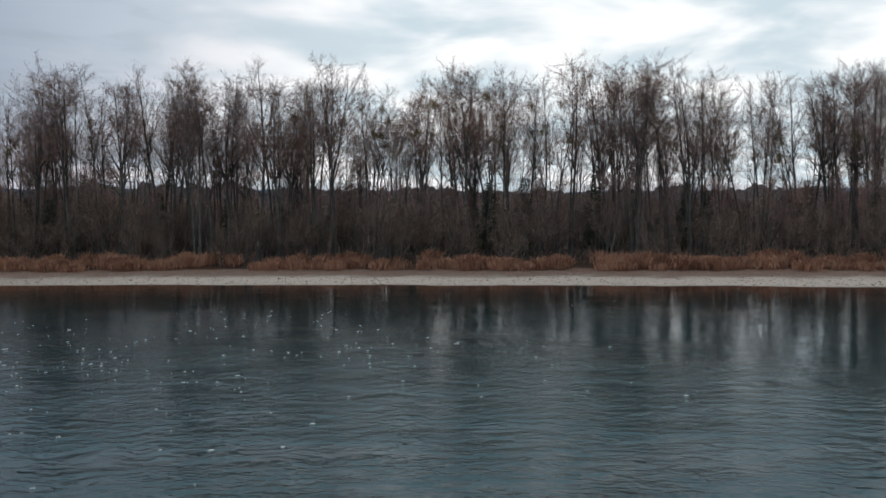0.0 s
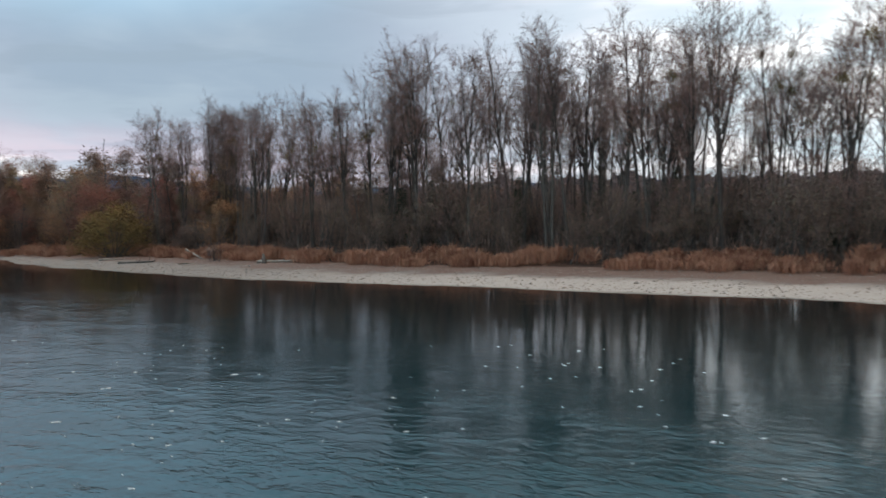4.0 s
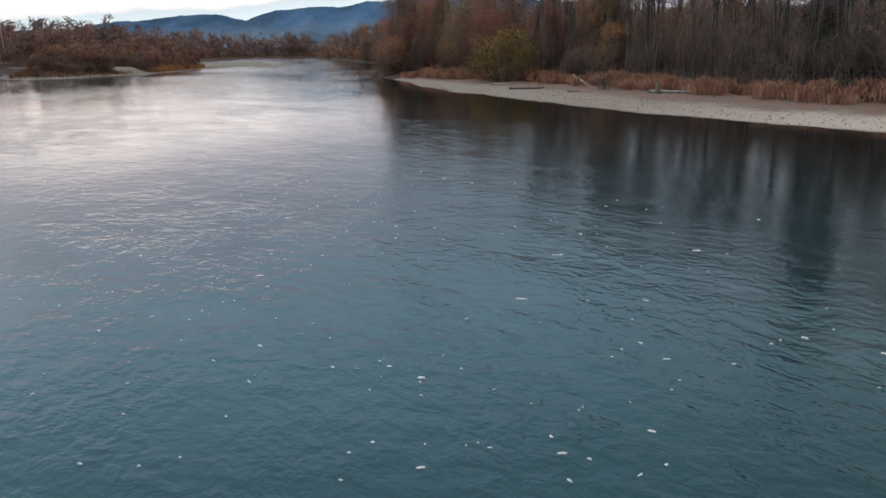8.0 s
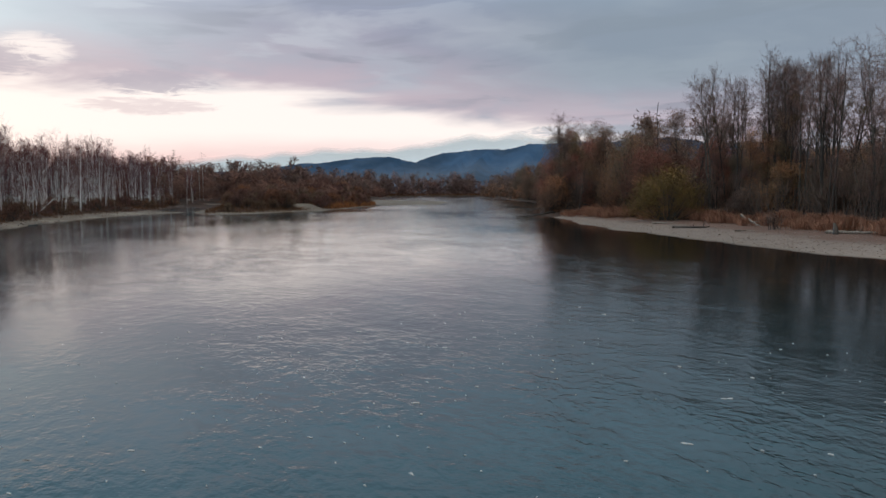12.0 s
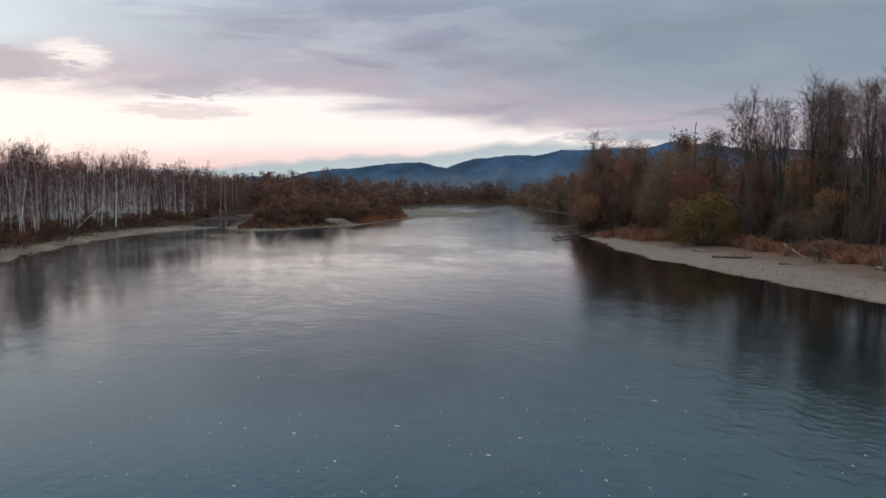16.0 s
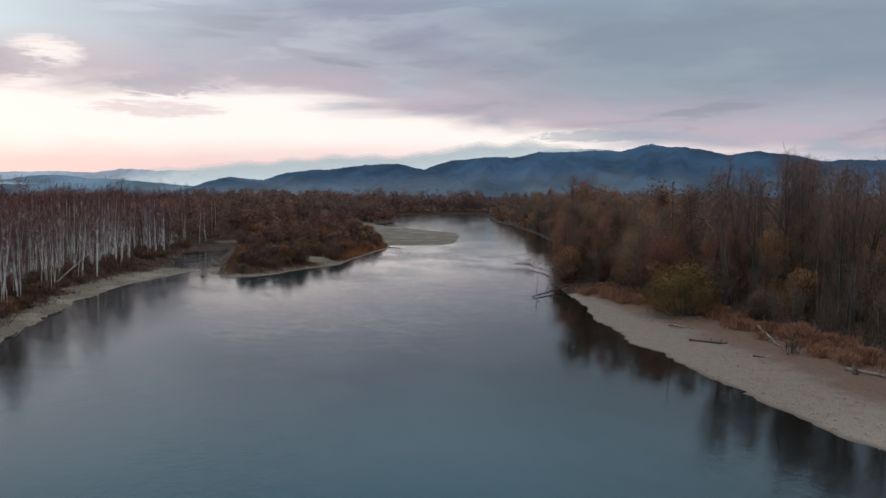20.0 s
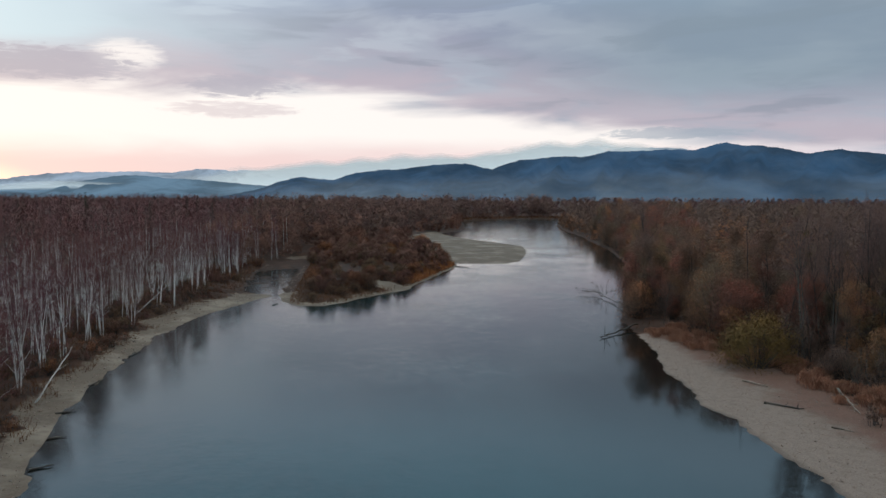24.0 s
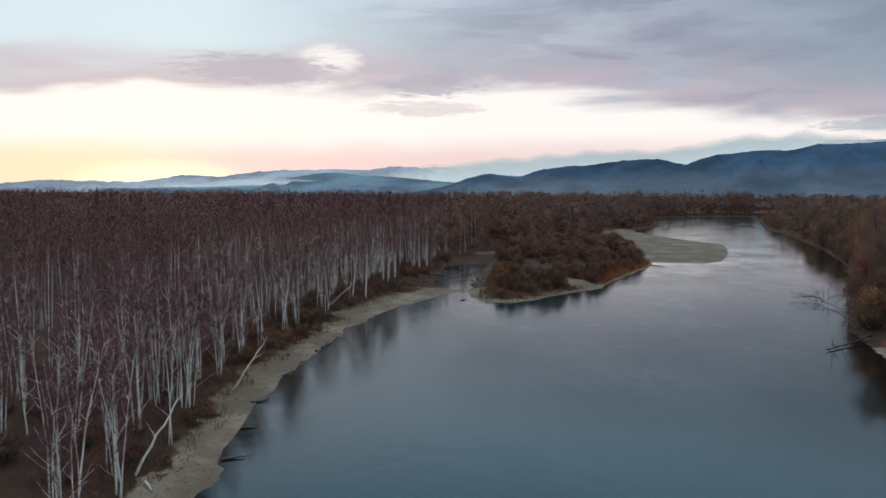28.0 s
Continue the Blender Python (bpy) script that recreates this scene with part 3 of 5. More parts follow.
def birch_tree(seed, h):
    """A slender birch: one straight white stem, thin rising branches, drooping reddish twigs."""
    rng = np.random.default_rng(seed)
    trunk, crown = Soup(), Soup()
    lines = []
    for k in range(rng.choice([1, 2, 2, 3])):
        stem = chain(rng, (k * 0.35, 0.2 * (k % 2), -0.3), tilted(rng, np.array([0, 0, 1.0]), rng.uniform(0.5, 5 + 5 * k)), h * rng.uniform(0.80, 1.0), 10, 0.036, 0.02)
        r = rng.uniform(0.042, 0.080)
        trunk.tube(stem, r * np.linspace(1.1, 0.16, 11), 7)
        for s in np.concatenate([rng.beta(1.6, 1.2, 26) * 0.52 + 0.47, rng.uniform(0.15, 0.5, 6)]):
            p, d = along(stem, s)
            size = (0.85 + 2.0 * (1 - s)) * rng.uniform(0.6, 1.2)
            b = chain(rng, p, tilted(rng, d, rng.uniform(32, 60)), size, 2, 0.12, 0.08)
            if rng.random() < 0.4:
                trunk.tube(b, np.linspace(0.028, 0.010, 3), 3)
            else:
                crown.tube(b, np.linspace(0.020, 0.007, 3), 3)
            lines.append(b)
        lines.append(stem[8:])
    shoots(rng, crown, lines, 17.0, 0.46, 0.024, 0.65, -0.06)
    return trunk, crown


def thicket(seed, h, wide, leafy, twigs=5.0, size=0.11):
    """A many-stemmed shrub."""
    rng = np.random.default_rng(seed)
    stems, crown, leaf = Soup(), Soup(), Soup()
    lines = []
    for _ in range(9):
        foot = np.array([rng.normal() * wide * 0.14, rng.normal() * wide * 0.14, -0.2])
        stem = chain(rng, foot, tilted(rng, np.array([0, 0, 1.0]), rng.uniform(4, 34)), h * rng.uniform(0.6, 1.0), 6, 0.10, 0.07)
        stems.tube(stem, np.linspace(0.045, 0.010, 7) * (0.6 + h / 10), 4)
        lines.append(stem[2:])
        for s in rng.uniform(0.22, 0.95, 6):
            p, d = along(stem, s)
            b = chain(rng, p, tilted(rng, d, rng.uniform(25, 60)), h * rng.uniform(0.12, 0.26), 2, 0.16, 0.10)
            crown.tube(b, np.linspace(0.016, 0.006, 3), 3)
            lines.append(b)
    tips = shoots(rng, crown, lines, twigs, 0.48, 0.024, 0.55, 0.08)
    n = int(len(tips) * leafy)
    pick = tips[rng.integers(0, len(tips), max(n, 1))]
    leaf.leaves(rng, pick + rng.normal(size=pick.shape) * h * 0.05, size)
    return stems, crown, leaf


def spruce_tree(seed, h):
    rng = np.random.default_rng(seed)
    trunk, crown = Soup(), Soup()
    trunk.tube(np.array([(0, 0, z) for z in np.linspace(-0.3, h, 7)]), np.linspace(0.16, 0.01, 7), 6)
    lines = []
    for z in np.linspace(h * 0.12, h * 0.98, 26):
        for a in rng.uniform(0, 6.28, 6):
            size = 0.25 + (h - z) * 0.17 * rng.uniform(0.7, 1.1)
            b = chain(rng, (0, 0, z), (math.cos(a), math.sin(a), -0.25), size, 3, 0.05, 0.06)
            lines.append(b)
            crown.tube(b, (0.02, 0.016, 0.012, 0.006), 3)
    shoots(rng, crown, lines, 14.0, 0.30, 0.06, 0.6, -0.15)
    return trunk, crown


def dome_bush(seed, h, wide, count, size, lobes=26, twigs=6.0):
    """A broad bush in leaf down to the ground: leaning stems, lumpy rounded outline."""
    rng = np.random.default_rng(seed)
    stems, crown, leaf = Soup(), Soup(), Soup()
    lines = []
    mids, radii = [], []
    for _ in range(lobes):
        az, up = rng.uniform(0, 6.28), rng.uniform(0.12, 0.95)
        out = wide * 0.5 * math.sqrt(max(0.05, 1 - up ** 1.7)) * rng.uniform(0.45, 0.85)
        mid = np.array([math.cos(az) * out, math.sin(az) * out, up * h * 0.82])
        mids.append(mid)
        radii.append(rng.uniform(0.16, 0.27) * h * (1.15 - 0.4 * up))
        foot = np.array([mid[0] * 0.2, mid[1] * 0.2, -0.2])
        stem = foot + (mid - foot) * np.linspace(0, 1, 5)[:, None] + rng.normal(size=(5, 3)) * 0.08
        stems.tube(stem, np.linspace(0.05, 0.012, 5), 4)
        lines.append(stem[2:])
    shoots(rng, crown, lines, twigs, 0.6, 0.028, 0.7, 0.1)
    lobed(rng, leaf, np.array(mids), np.array(radii), count, size)
    return stems, crown, leaf


# ---------------------------------------------------------------- plan of the river
NORTH = [(4500, 20), (600, 28), (200, 36), (80, 42), (40, 45), (25, 47), (12, 49), (0, 50.2), (-9, 51.3), (-23, 52.2), (-33, 51.9), (-41.4, 53.1),
         (-47.6, 54.4), (-56.5, 56.7), (-66.6, 58.6), (-79.3, 63.4), (-92.3, 69.4), (-97, 71.4), (-104, 73), (-126.7, 85.8), (-150, 100),
         (-189, 123), (-242, 146), (-317, 175), (-378, 194), (-460, 228), (-472, 262), (-460, 320), (-430, 420), (-380, 700), (-200, 4500), (4500, 4500)]
SOUTH = [(4500, -60), (600, -40), (100, -19), (20, -11), (-10, -6), (-30, 0), (-45, 3.6), (-57.7, 5.1), (-64.8, 4.7), (-72.8, 4.3), (-84.5, 5.4),
         (-94.2, 7.1), (-103, 8.5), (-112.6, 10.1), (-127, 15.0), (-136.5, 20.0), (-143.8, 24.3), (-149.2, 27.8), (-151.2, 26.8), (-153, 24.6), (-158, 22.8), (-176, 24.8), (-196, 28.0), (-215, 35.2), (-231, 42.6), (-226, 43.6), (-211, 41.2), (-190, 37.0), (-170, 32.6), (-160, 31), (-150, 29.4), (-142, 29.0), (-136, 30.5), (-133.8, 34), (-139.7, 41), (-152, 51.7), (-168, 61.7), (-183, 69.5), (-193, 75.5), (-200, 78),
         (-205, 80), (-202.5, 86), (-201, 92.8), (-208, 99.5), (-232, 111.4), (-250, 119), (-268, 125), (-299, 121), (-330, 119.5), (-361, 121.5),
         (-388, 141), (-440, 160), (-522, 186), (-552, 220), (-560, 250), (-540, 330), (-500, 430), (-450, 700), (-280, 4500), (-4500, 4500), (-4500, -4500), (4500, -4500)]
BAR = [(-199, 79), (-240, 78), (-283, 79), (-320, 95), (-366, 122), (-361, 128), (-299, 128), (-268, 132), (-232, 118), (-190, 96)]


INLET = [(-156, 21.4), (-176, 24.2), (-196, 28), (-215, 35.2), (-231, 42.6), (-226, 43.6), (-211, 41.2), (-190, 37), (-170, 32.6), (-162, 30.6)]


def inside(poly, x, y):
    hit = np.zeros(x.shape, bool)
    for (x0, y0), (x1, y1) in zip(poly, poly[1:] + poly[:1]):
        if y0 != y1:
            hit ^= ((y0 > y) != (y1 > y)) & (x < (x1 - x0) * (y - y0) / (y1 - y0) + x0)
    return hit


def edge_distance(poly, x, y):
    best = np.full(x.shape, 1e9)
    for (x0, y0), (x1, y1) in zip(poly, poly[1:] + poly[:1]):
        dx, dy = x1 - x0, y1 - y0
        s = np.clip(((x - x0) * dx + (y - y0) * dy) / (dx * dx + dy * dy), 0, 1)
        best = np.minimum(best, np.hypot(x - x0 - s * dx, y - y0 - s * dy))
    return best


def waves(x, y, size, seed):
    """A cheap smooth unevenness between -1 and 1."""
    r = np.random.default_rng(seed)
    total = 0.0
    for k in range(7):
        a, f = r.uniform(0, 6.28), r.uniform(0.6, 1.9) / size
        total = total + np.sin((x * math.cos(a) + y * math.sin(a)) * f * 6.28 + r.uniform(0, 6.28))
    return total / 4.2


def land(x, y):
    """Distance inland from the water (negative in the river), width of the bare shore, height and bareness of the ground."""
    x, y = np.asarray(x, float), np.asarray(y, float)
    north, south = inside(NORTH, x, y), inside(SOUTH, x, y)
    dn, ds = edge_distance(NORTH, x, y), edge_distance(SOUTH, x, y)
    d = np.where(north, dn, np.where(south, ds, -np.minimum(dn, ds)))
    near = np.clip((np.abs(x) < 900) & (np.abs(y) < 900), 0, 1)
    d = d + near * (waves(x, y, 9.0, 3) * 0.5 + waves(x, y, 3.2, 4) * 0.22)
    nside = north | (~south & (dn < ds))
    sside = ~nside
    shore_n = 1.4 + 11.5 * np.clip((x + 97) / 30, 0, 1)
    shore_s = np.where(x > -118, 2.5, np.where((x < -130) & (y > 29), 2.5, np.where(x < -155, 0.8, 5.5))) + waves(x, y, 16.0, 5) * 1.1 + waves(x, y, 5.0, 15) * 0.7
    bar = inside(BAR, x, y)
    wide = np.where(nside, shore_n, np.where(bar, 60.0, np.maximum(shore_s, 1.0)))
    ramp = np.clip(d / wide, 0, 1)
    back = np.clip((d - wide) / 5.0, 0, 1)
    z = np.where(bar, 0.30 * np.clip(d / 9.0, 0, 1), (0.34 * ramp + 0.75 * back * back * (3 - 2 * back)))
    z = np.where(d < 0, np.maximum(0.03 * np.maximum(d, -1.6) + 0.13 * np.minimum(d + 1.6, 0), -2.5), z)
    z = z + np.clip(d / 3, 0, 1) * np.where(bar, 0.0, 0.05 + 0.10 * back) * waves(x, y, 4.0, 6)
    z = z + 0.75 * np.exp(-((x + 155.5) ** 2 / 12 + (y - 50.4) ** 2 / 6))
    bare = np.where(d < wide, np.where(sside & (d > 0), 0.84 - 0.60 * ramp ** 0.8, 1 - 0.62 * ramp), np.clip(0.38 - (d - wide) * 0.25, 0, 1))
    bare = np.where(bar, 0.8 + 0.2 * np.clip(1.6 - d / 1.0, 0, 1), bare)
    bare = np.where(((nside & (x < -97)) | (sside & (x < -152) & (y < 0.2 * (-x - 136) + 33.0) & (x > -226)) | (sside & (x < -300))) & ~bar, bare * 0.12, bare)
    bare = np.where(sside & (x < -130) & (y > 0.2 * (-x - 136) + 30.0) & ~bar & (d > 0), bare * np.clip(0.55 + 0.4 * waves(x, y, 6.0, 16), 0.1, 0.9), bare)
    bare = np.where((x + 155.5) ** 2 / 24 + (y - 50.4) ** 2 / 10 < 1, 0.8, bare)
    mud = inside(INLET, x, y) & (d < 0.3)
    z = np.where(mud, -0.014 + 0.035 * waves(x, y, 9.0, 18) + 0.03 * waves(x, y, 2.6, 19) + 0.09 * np.clip(-x - 195, 0, 20) / 20, z)
    bare = np.where(mud, 0.02, bare)
    return d, wide, z, bare


def ground_z(x, y):
    return float(land(np.array([x]), np.array([y]))[2][0])


def spaced(stops):
    """Coordinates whose spacing changes from stretch to stretch: (start, step) rows."""
    out = []
    for (a, step), (b, _) in zip(stops, stops[1:]):
        out.append(np.arange(a, b, step))
    return np.concatenate(out + [[stops[-1][0]]])


def build_ground():
    xs = spaced([(-4500, 300), (-1500, 60), (-600, 6), (-300, 1.6), (-180, 0.85), (45, 4), (120, 40), (600, 300), (4500, 1)])
    ys = spaced([(-4500, 300), (-900, 60), (-180, 10), (-30, 0.85), (82, 1.6), (150, 4), (280, 40), (900, 300), (4500, 1)])
    gx, gy = np.meshgrid(xs, ys, indexing="ij")
    _, _, z, bare = land(gx, gy)
    n, m = gx.shape
    i, j = np.meshgrid(np.arange(n - 1), np.arange(m - 1), indexing="ij")
    a = (i * m + j).ravel()
    quads = np.stack([a, a + m, a + m + 1, a + 1], 1)
    me = mesh_np("ground", np.stack([gx, gy, z], -1).reshape(-1, 3), quads, GROUND, True)
    layer = me.attributes.new("beach", "FLOAT", "POINT")
    layer.data.foreach_set("value", bare.ravel().astype(np.float32))
    tagged(new("ground", me), "river banks of pale gravel, mud and brown leaf litter", "ground", kind="structure")


def build_water():
    xs, ys = np.linspace(-4400, 4400, 23), np.linspace(-4400, 4400, 23)
    gx, gy = np.meshgrid(xs, ys, indexing="ij")
    i, j = np.meshgrid(np.arange(22), np.arange(22), indexing="ij")
    a = (i * 23 + j).ravel()
    me = mesh_np("water", np.stack([gx, gy, 0 * gx], -1).reshape(-1, 3), np.stack([a, a + 23, a + 24, a + 1], 1), WATER)
    tagged(new("water", me), "calm teal river water with fine ripples", "river", kind="structure")


build_ground()
build_water()


# ---------------------------------------------------------------- hills and mist far off
def ridge(name, rows, radius, foot, material, rough, seed, label):
    """A wooded ridge round the valley; rows: azimuth and the height of its crest in degrees."""
    az = np.arange(rows[0][0], rows[-1][0] + 0.01, 0.1)
    el = np.interp(az, [r[0] for r in rows], [r[1] for r in rows])
    el = el + (waves(az, 0 * az, 2.6, seed) * 0.5 + waves(az, 0 * az, 0.9, seed + 1) * 0.25 + waves(az, 0 * az, 0.33, seed + 4) * 0.16) * rough
    share = np.linspace(0, 1, 22)
    a, s = np.meshgrid(np.radians(az), share, indexing="ij")
    crest = np.tan(np.radians(el))[:, None] * radius + 12
    bend = np.degrees(a) * 10 + 16 * s + 5 * np.sin(s * 5 + np.degrees(a))
    spur = waves(bend, 0 * s, 26.0, seed + 2) * 0.6 + waves(bend, s * 4, 11.0, seed + 3) * 0.3
    r = foot + (radius - foot) * s
    z = crest * (s ** 1.1) * (1 + 0.34 * spur * np.sin(s * 3.1416)) - 6 * (1 - s)
    v = np.stack([-np.sin(a) * r, np.cos(a) * r, z], -1).reshape(-1, 3)
    n, m = a.shape
    i, j = np.meshgrid(np.arange(n - 1), np.arange(m - 1), indexing="ij")
    k = (i * m + j).ravel()
    me = mesh_np(name, v, np.stack([k, k + m, k + m + 1, k + 1], 1), material, True)
    return tagged(new(name, me), label, "hills", kind="structure")


# last colour of each: emitted haze, stronger on the farther hills
HILL_NEAR = hill_material("haze_blue_hills", (0.012, 0.017, 0.021), (0.030, 0.036, 0.040), (0.013, 0.035, 0.070))
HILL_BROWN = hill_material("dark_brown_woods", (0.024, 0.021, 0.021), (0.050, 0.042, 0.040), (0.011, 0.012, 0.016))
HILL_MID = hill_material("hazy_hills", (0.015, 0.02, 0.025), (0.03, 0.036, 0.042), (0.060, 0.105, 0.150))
HILL_FAR = hill_material("haze_pale_hills", (0.02, 0.026, 0.034), (0.03, 0.04, 0.05), (0.150, 0.195, 0.250))
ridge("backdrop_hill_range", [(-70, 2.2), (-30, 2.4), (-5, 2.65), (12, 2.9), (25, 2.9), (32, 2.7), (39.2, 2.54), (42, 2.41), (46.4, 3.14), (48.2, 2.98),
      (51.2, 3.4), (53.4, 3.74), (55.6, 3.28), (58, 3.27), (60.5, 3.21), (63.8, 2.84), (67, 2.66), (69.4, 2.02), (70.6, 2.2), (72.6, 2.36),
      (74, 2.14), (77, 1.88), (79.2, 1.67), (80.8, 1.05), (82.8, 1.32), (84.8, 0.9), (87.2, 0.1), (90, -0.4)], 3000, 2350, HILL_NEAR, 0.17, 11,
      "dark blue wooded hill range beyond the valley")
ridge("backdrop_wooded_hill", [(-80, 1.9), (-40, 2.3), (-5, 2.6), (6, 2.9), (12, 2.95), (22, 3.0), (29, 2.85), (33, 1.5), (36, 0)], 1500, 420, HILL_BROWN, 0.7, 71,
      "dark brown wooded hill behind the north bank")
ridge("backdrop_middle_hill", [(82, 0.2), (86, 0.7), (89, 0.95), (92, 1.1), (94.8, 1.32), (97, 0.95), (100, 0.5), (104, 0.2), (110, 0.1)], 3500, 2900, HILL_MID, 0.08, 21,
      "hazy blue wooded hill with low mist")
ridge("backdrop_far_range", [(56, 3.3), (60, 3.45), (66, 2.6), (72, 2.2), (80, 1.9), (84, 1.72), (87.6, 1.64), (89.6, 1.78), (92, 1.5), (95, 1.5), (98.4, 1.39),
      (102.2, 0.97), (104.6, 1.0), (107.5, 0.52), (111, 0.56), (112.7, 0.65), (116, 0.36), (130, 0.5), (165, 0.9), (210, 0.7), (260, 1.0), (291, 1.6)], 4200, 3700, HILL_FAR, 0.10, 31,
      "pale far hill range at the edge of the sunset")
MIST = mist_material()


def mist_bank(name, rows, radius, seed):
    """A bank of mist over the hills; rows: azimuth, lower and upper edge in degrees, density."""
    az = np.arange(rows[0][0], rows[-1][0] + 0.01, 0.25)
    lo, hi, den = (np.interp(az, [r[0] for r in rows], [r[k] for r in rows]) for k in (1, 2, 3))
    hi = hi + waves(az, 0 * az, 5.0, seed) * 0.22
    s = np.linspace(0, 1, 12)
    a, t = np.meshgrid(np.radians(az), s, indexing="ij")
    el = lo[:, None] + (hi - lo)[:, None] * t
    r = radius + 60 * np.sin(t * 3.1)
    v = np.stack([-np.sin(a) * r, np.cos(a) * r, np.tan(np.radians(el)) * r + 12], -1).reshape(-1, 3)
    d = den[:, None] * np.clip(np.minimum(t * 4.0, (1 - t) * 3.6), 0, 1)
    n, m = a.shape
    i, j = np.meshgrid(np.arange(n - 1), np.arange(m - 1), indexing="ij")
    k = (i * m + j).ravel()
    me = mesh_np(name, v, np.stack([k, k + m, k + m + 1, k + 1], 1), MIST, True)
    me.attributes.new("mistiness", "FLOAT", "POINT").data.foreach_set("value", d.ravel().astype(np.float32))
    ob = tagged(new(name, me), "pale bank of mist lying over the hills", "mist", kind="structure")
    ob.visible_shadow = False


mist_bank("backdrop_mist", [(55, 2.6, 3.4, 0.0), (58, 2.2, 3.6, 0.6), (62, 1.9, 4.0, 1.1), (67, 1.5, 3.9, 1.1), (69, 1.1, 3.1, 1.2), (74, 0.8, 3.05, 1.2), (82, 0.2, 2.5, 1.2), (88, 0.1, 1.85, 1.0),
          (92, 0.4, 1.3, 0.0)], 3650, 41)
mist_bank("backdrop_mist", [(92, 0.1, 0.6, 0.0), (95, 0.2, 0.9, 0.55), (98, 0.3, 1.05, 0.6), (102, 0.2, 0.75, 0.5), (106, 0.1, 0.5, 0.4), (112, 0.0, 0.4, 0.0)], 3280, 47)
# thin low sheet before the hills, added to stand in for haze
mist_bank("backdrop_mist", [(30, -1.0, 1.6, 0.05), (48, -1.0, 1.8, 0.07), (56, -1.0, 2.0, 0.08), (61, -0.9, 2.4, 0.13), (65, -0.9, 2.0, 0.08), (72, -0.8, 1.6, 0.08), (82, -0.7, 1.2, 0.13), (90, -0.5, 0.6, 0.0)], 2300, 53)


# ---------------------------------------------------------------- trees of the two banks
def kind_of_tree(name, soups, names, materials, label, category, group, labels=("", "", "")):
    """One tree as a thing with its parts; returns its root, to be placed or copied."""
    root = tagged(new(name), label, category, group)
    for soup, part_name, material, part_label in zip(soups, names, materials, labels):
        if soup is not None and soup.v:
            middle = None
            if part_name == "foliage":
                middle = np.concatenate(soup.v).mean(0) * np.array([1, 1, 0.75]) if soup.heart is None else soup.heart
            child(part_name, soup.mesh(part_name, material, part_name == "trunk", middle), root, part_label)
    return root


def plant(roots, spots, rng, sizes):
    """Sets trees: copies of each root, then the root itself at its own spot. sizes: height share for each spot."""
    places = [pose(x, y, ground_z(x, y), rng.uniform(-2.5, 2.5), rng.uniform(-2.5, 2.5), rng.uniform(0, 360))
              @ Matrix.Diagonal((s * rng.uniform(0.9, 1.1), s * rng.uniform(0.9, 1.1), s, 1)) for (x, y), s in zip(spots, sizes)]
    for n, m in enumerate(places[len(roots):]):
        copy_thing(roots[n % len(roots)], m)
    for root, m in zip(roots, places):
        root.matrix_basis = m


def scatter(rng, n, x0, x1, y0, y1, keep, gap):
    """Random spots within a box for which keep(x, y, d, wide) holds, at least gap apart."""
    spots = np.zeros((0, 2))
    for _ in range(60):
        x, y = rng.uniform(x0, x1, 4000), rng.uniform(y0, y1, 4000)
        d, wide, _, _ = land(x, y)
        good = keep(x, y, d, wide, rng.random(4000))
        for p in np.stack([x, y], 1)[good]:
            if len(spots) < n and (not len(spots) or np.min(np.hypot(*(spots - p).T)) > gap):
                spots = np.vstack([spots, p])
        if len(spots) >= n:
            break
    return spots


rng = np.random.default_rng(5)
BARE = [kind_of_tree("bare_tree", bare_tree(100 + k, 18.4, 0.0 if k % 3 else 0.10, twigs=11.0), ("trunk", "crown", "foliage"), (GREY_BARK if k in (0, 6) else BARK, TWIG, RUST),
        ("tall leafless riverside tree with pale grey stems" if k in (0, 6) else "tall leafless riverside tree with dark forking stems"), "tree", "tall bare trees of the north bank") for k in range(12)]
for k in (1, 5, 8):
    tuft, boughs = Soup(), BARE[k].children[1].data
    high = np.array([v.co for v in boughs.vertices])
    high = high[(high[:, 2] > 11.0) & (high[:, 2] < 15.5)]
    for at in high[rng.integers(0, len(high), 2)]:
        tuft.leaves(rng, at + rng.normal(size=(420, 3)) * 0.24, 0.07, 0.5)
    child("mistletoe", tuft.mesh("mistletoe", OLIVE), BARE[k], "round olive clump of mistletoe")
spots = scatter(rng, 232, -57, 72, 58, 112, lambda x, y, d, w, u: (d > w + 4.0) & (u < np.exp(-(d - w - 4.0) / 17)), 1.5)
spots = np.vstack([[(-35.5, 70.6), (-38.7, 71.5), (-24.5, 71.0), (-22.0, 73.2), (-27.2, 72.6)], spots, scatter(rng, 18, -22, 34, 58, 90, lambda x, y, d, w, u: (d > w + 4) & (d < w + 16), 1.6), scatter(rng, 34, -83, -56, 60, 100, lambda x, y, d, w, u: (d > w + 4.5) & (d < w + 20), 2.0)])
tall = np.interp(spots[:, 0], [-90, -80, -70, -60, -50, -43, -40, -30, -15, 10, 60], [0.94, 0.96, 0.93, 0.89, 0.86, 0.84, 1.0, 0.99, 0.97, 0.95, 0.90]) * rng.uniform(0.87, 1.0, len(spots))
copy_thing(BARE[3], pose(-126.5, 90.5, ground_z(-126.5, 90.5), 0, 0, 40) @ Matrix.Diagonal((1.3, 1.3, 0.95, 1)))
plant(BARE, spots, rng, tall)

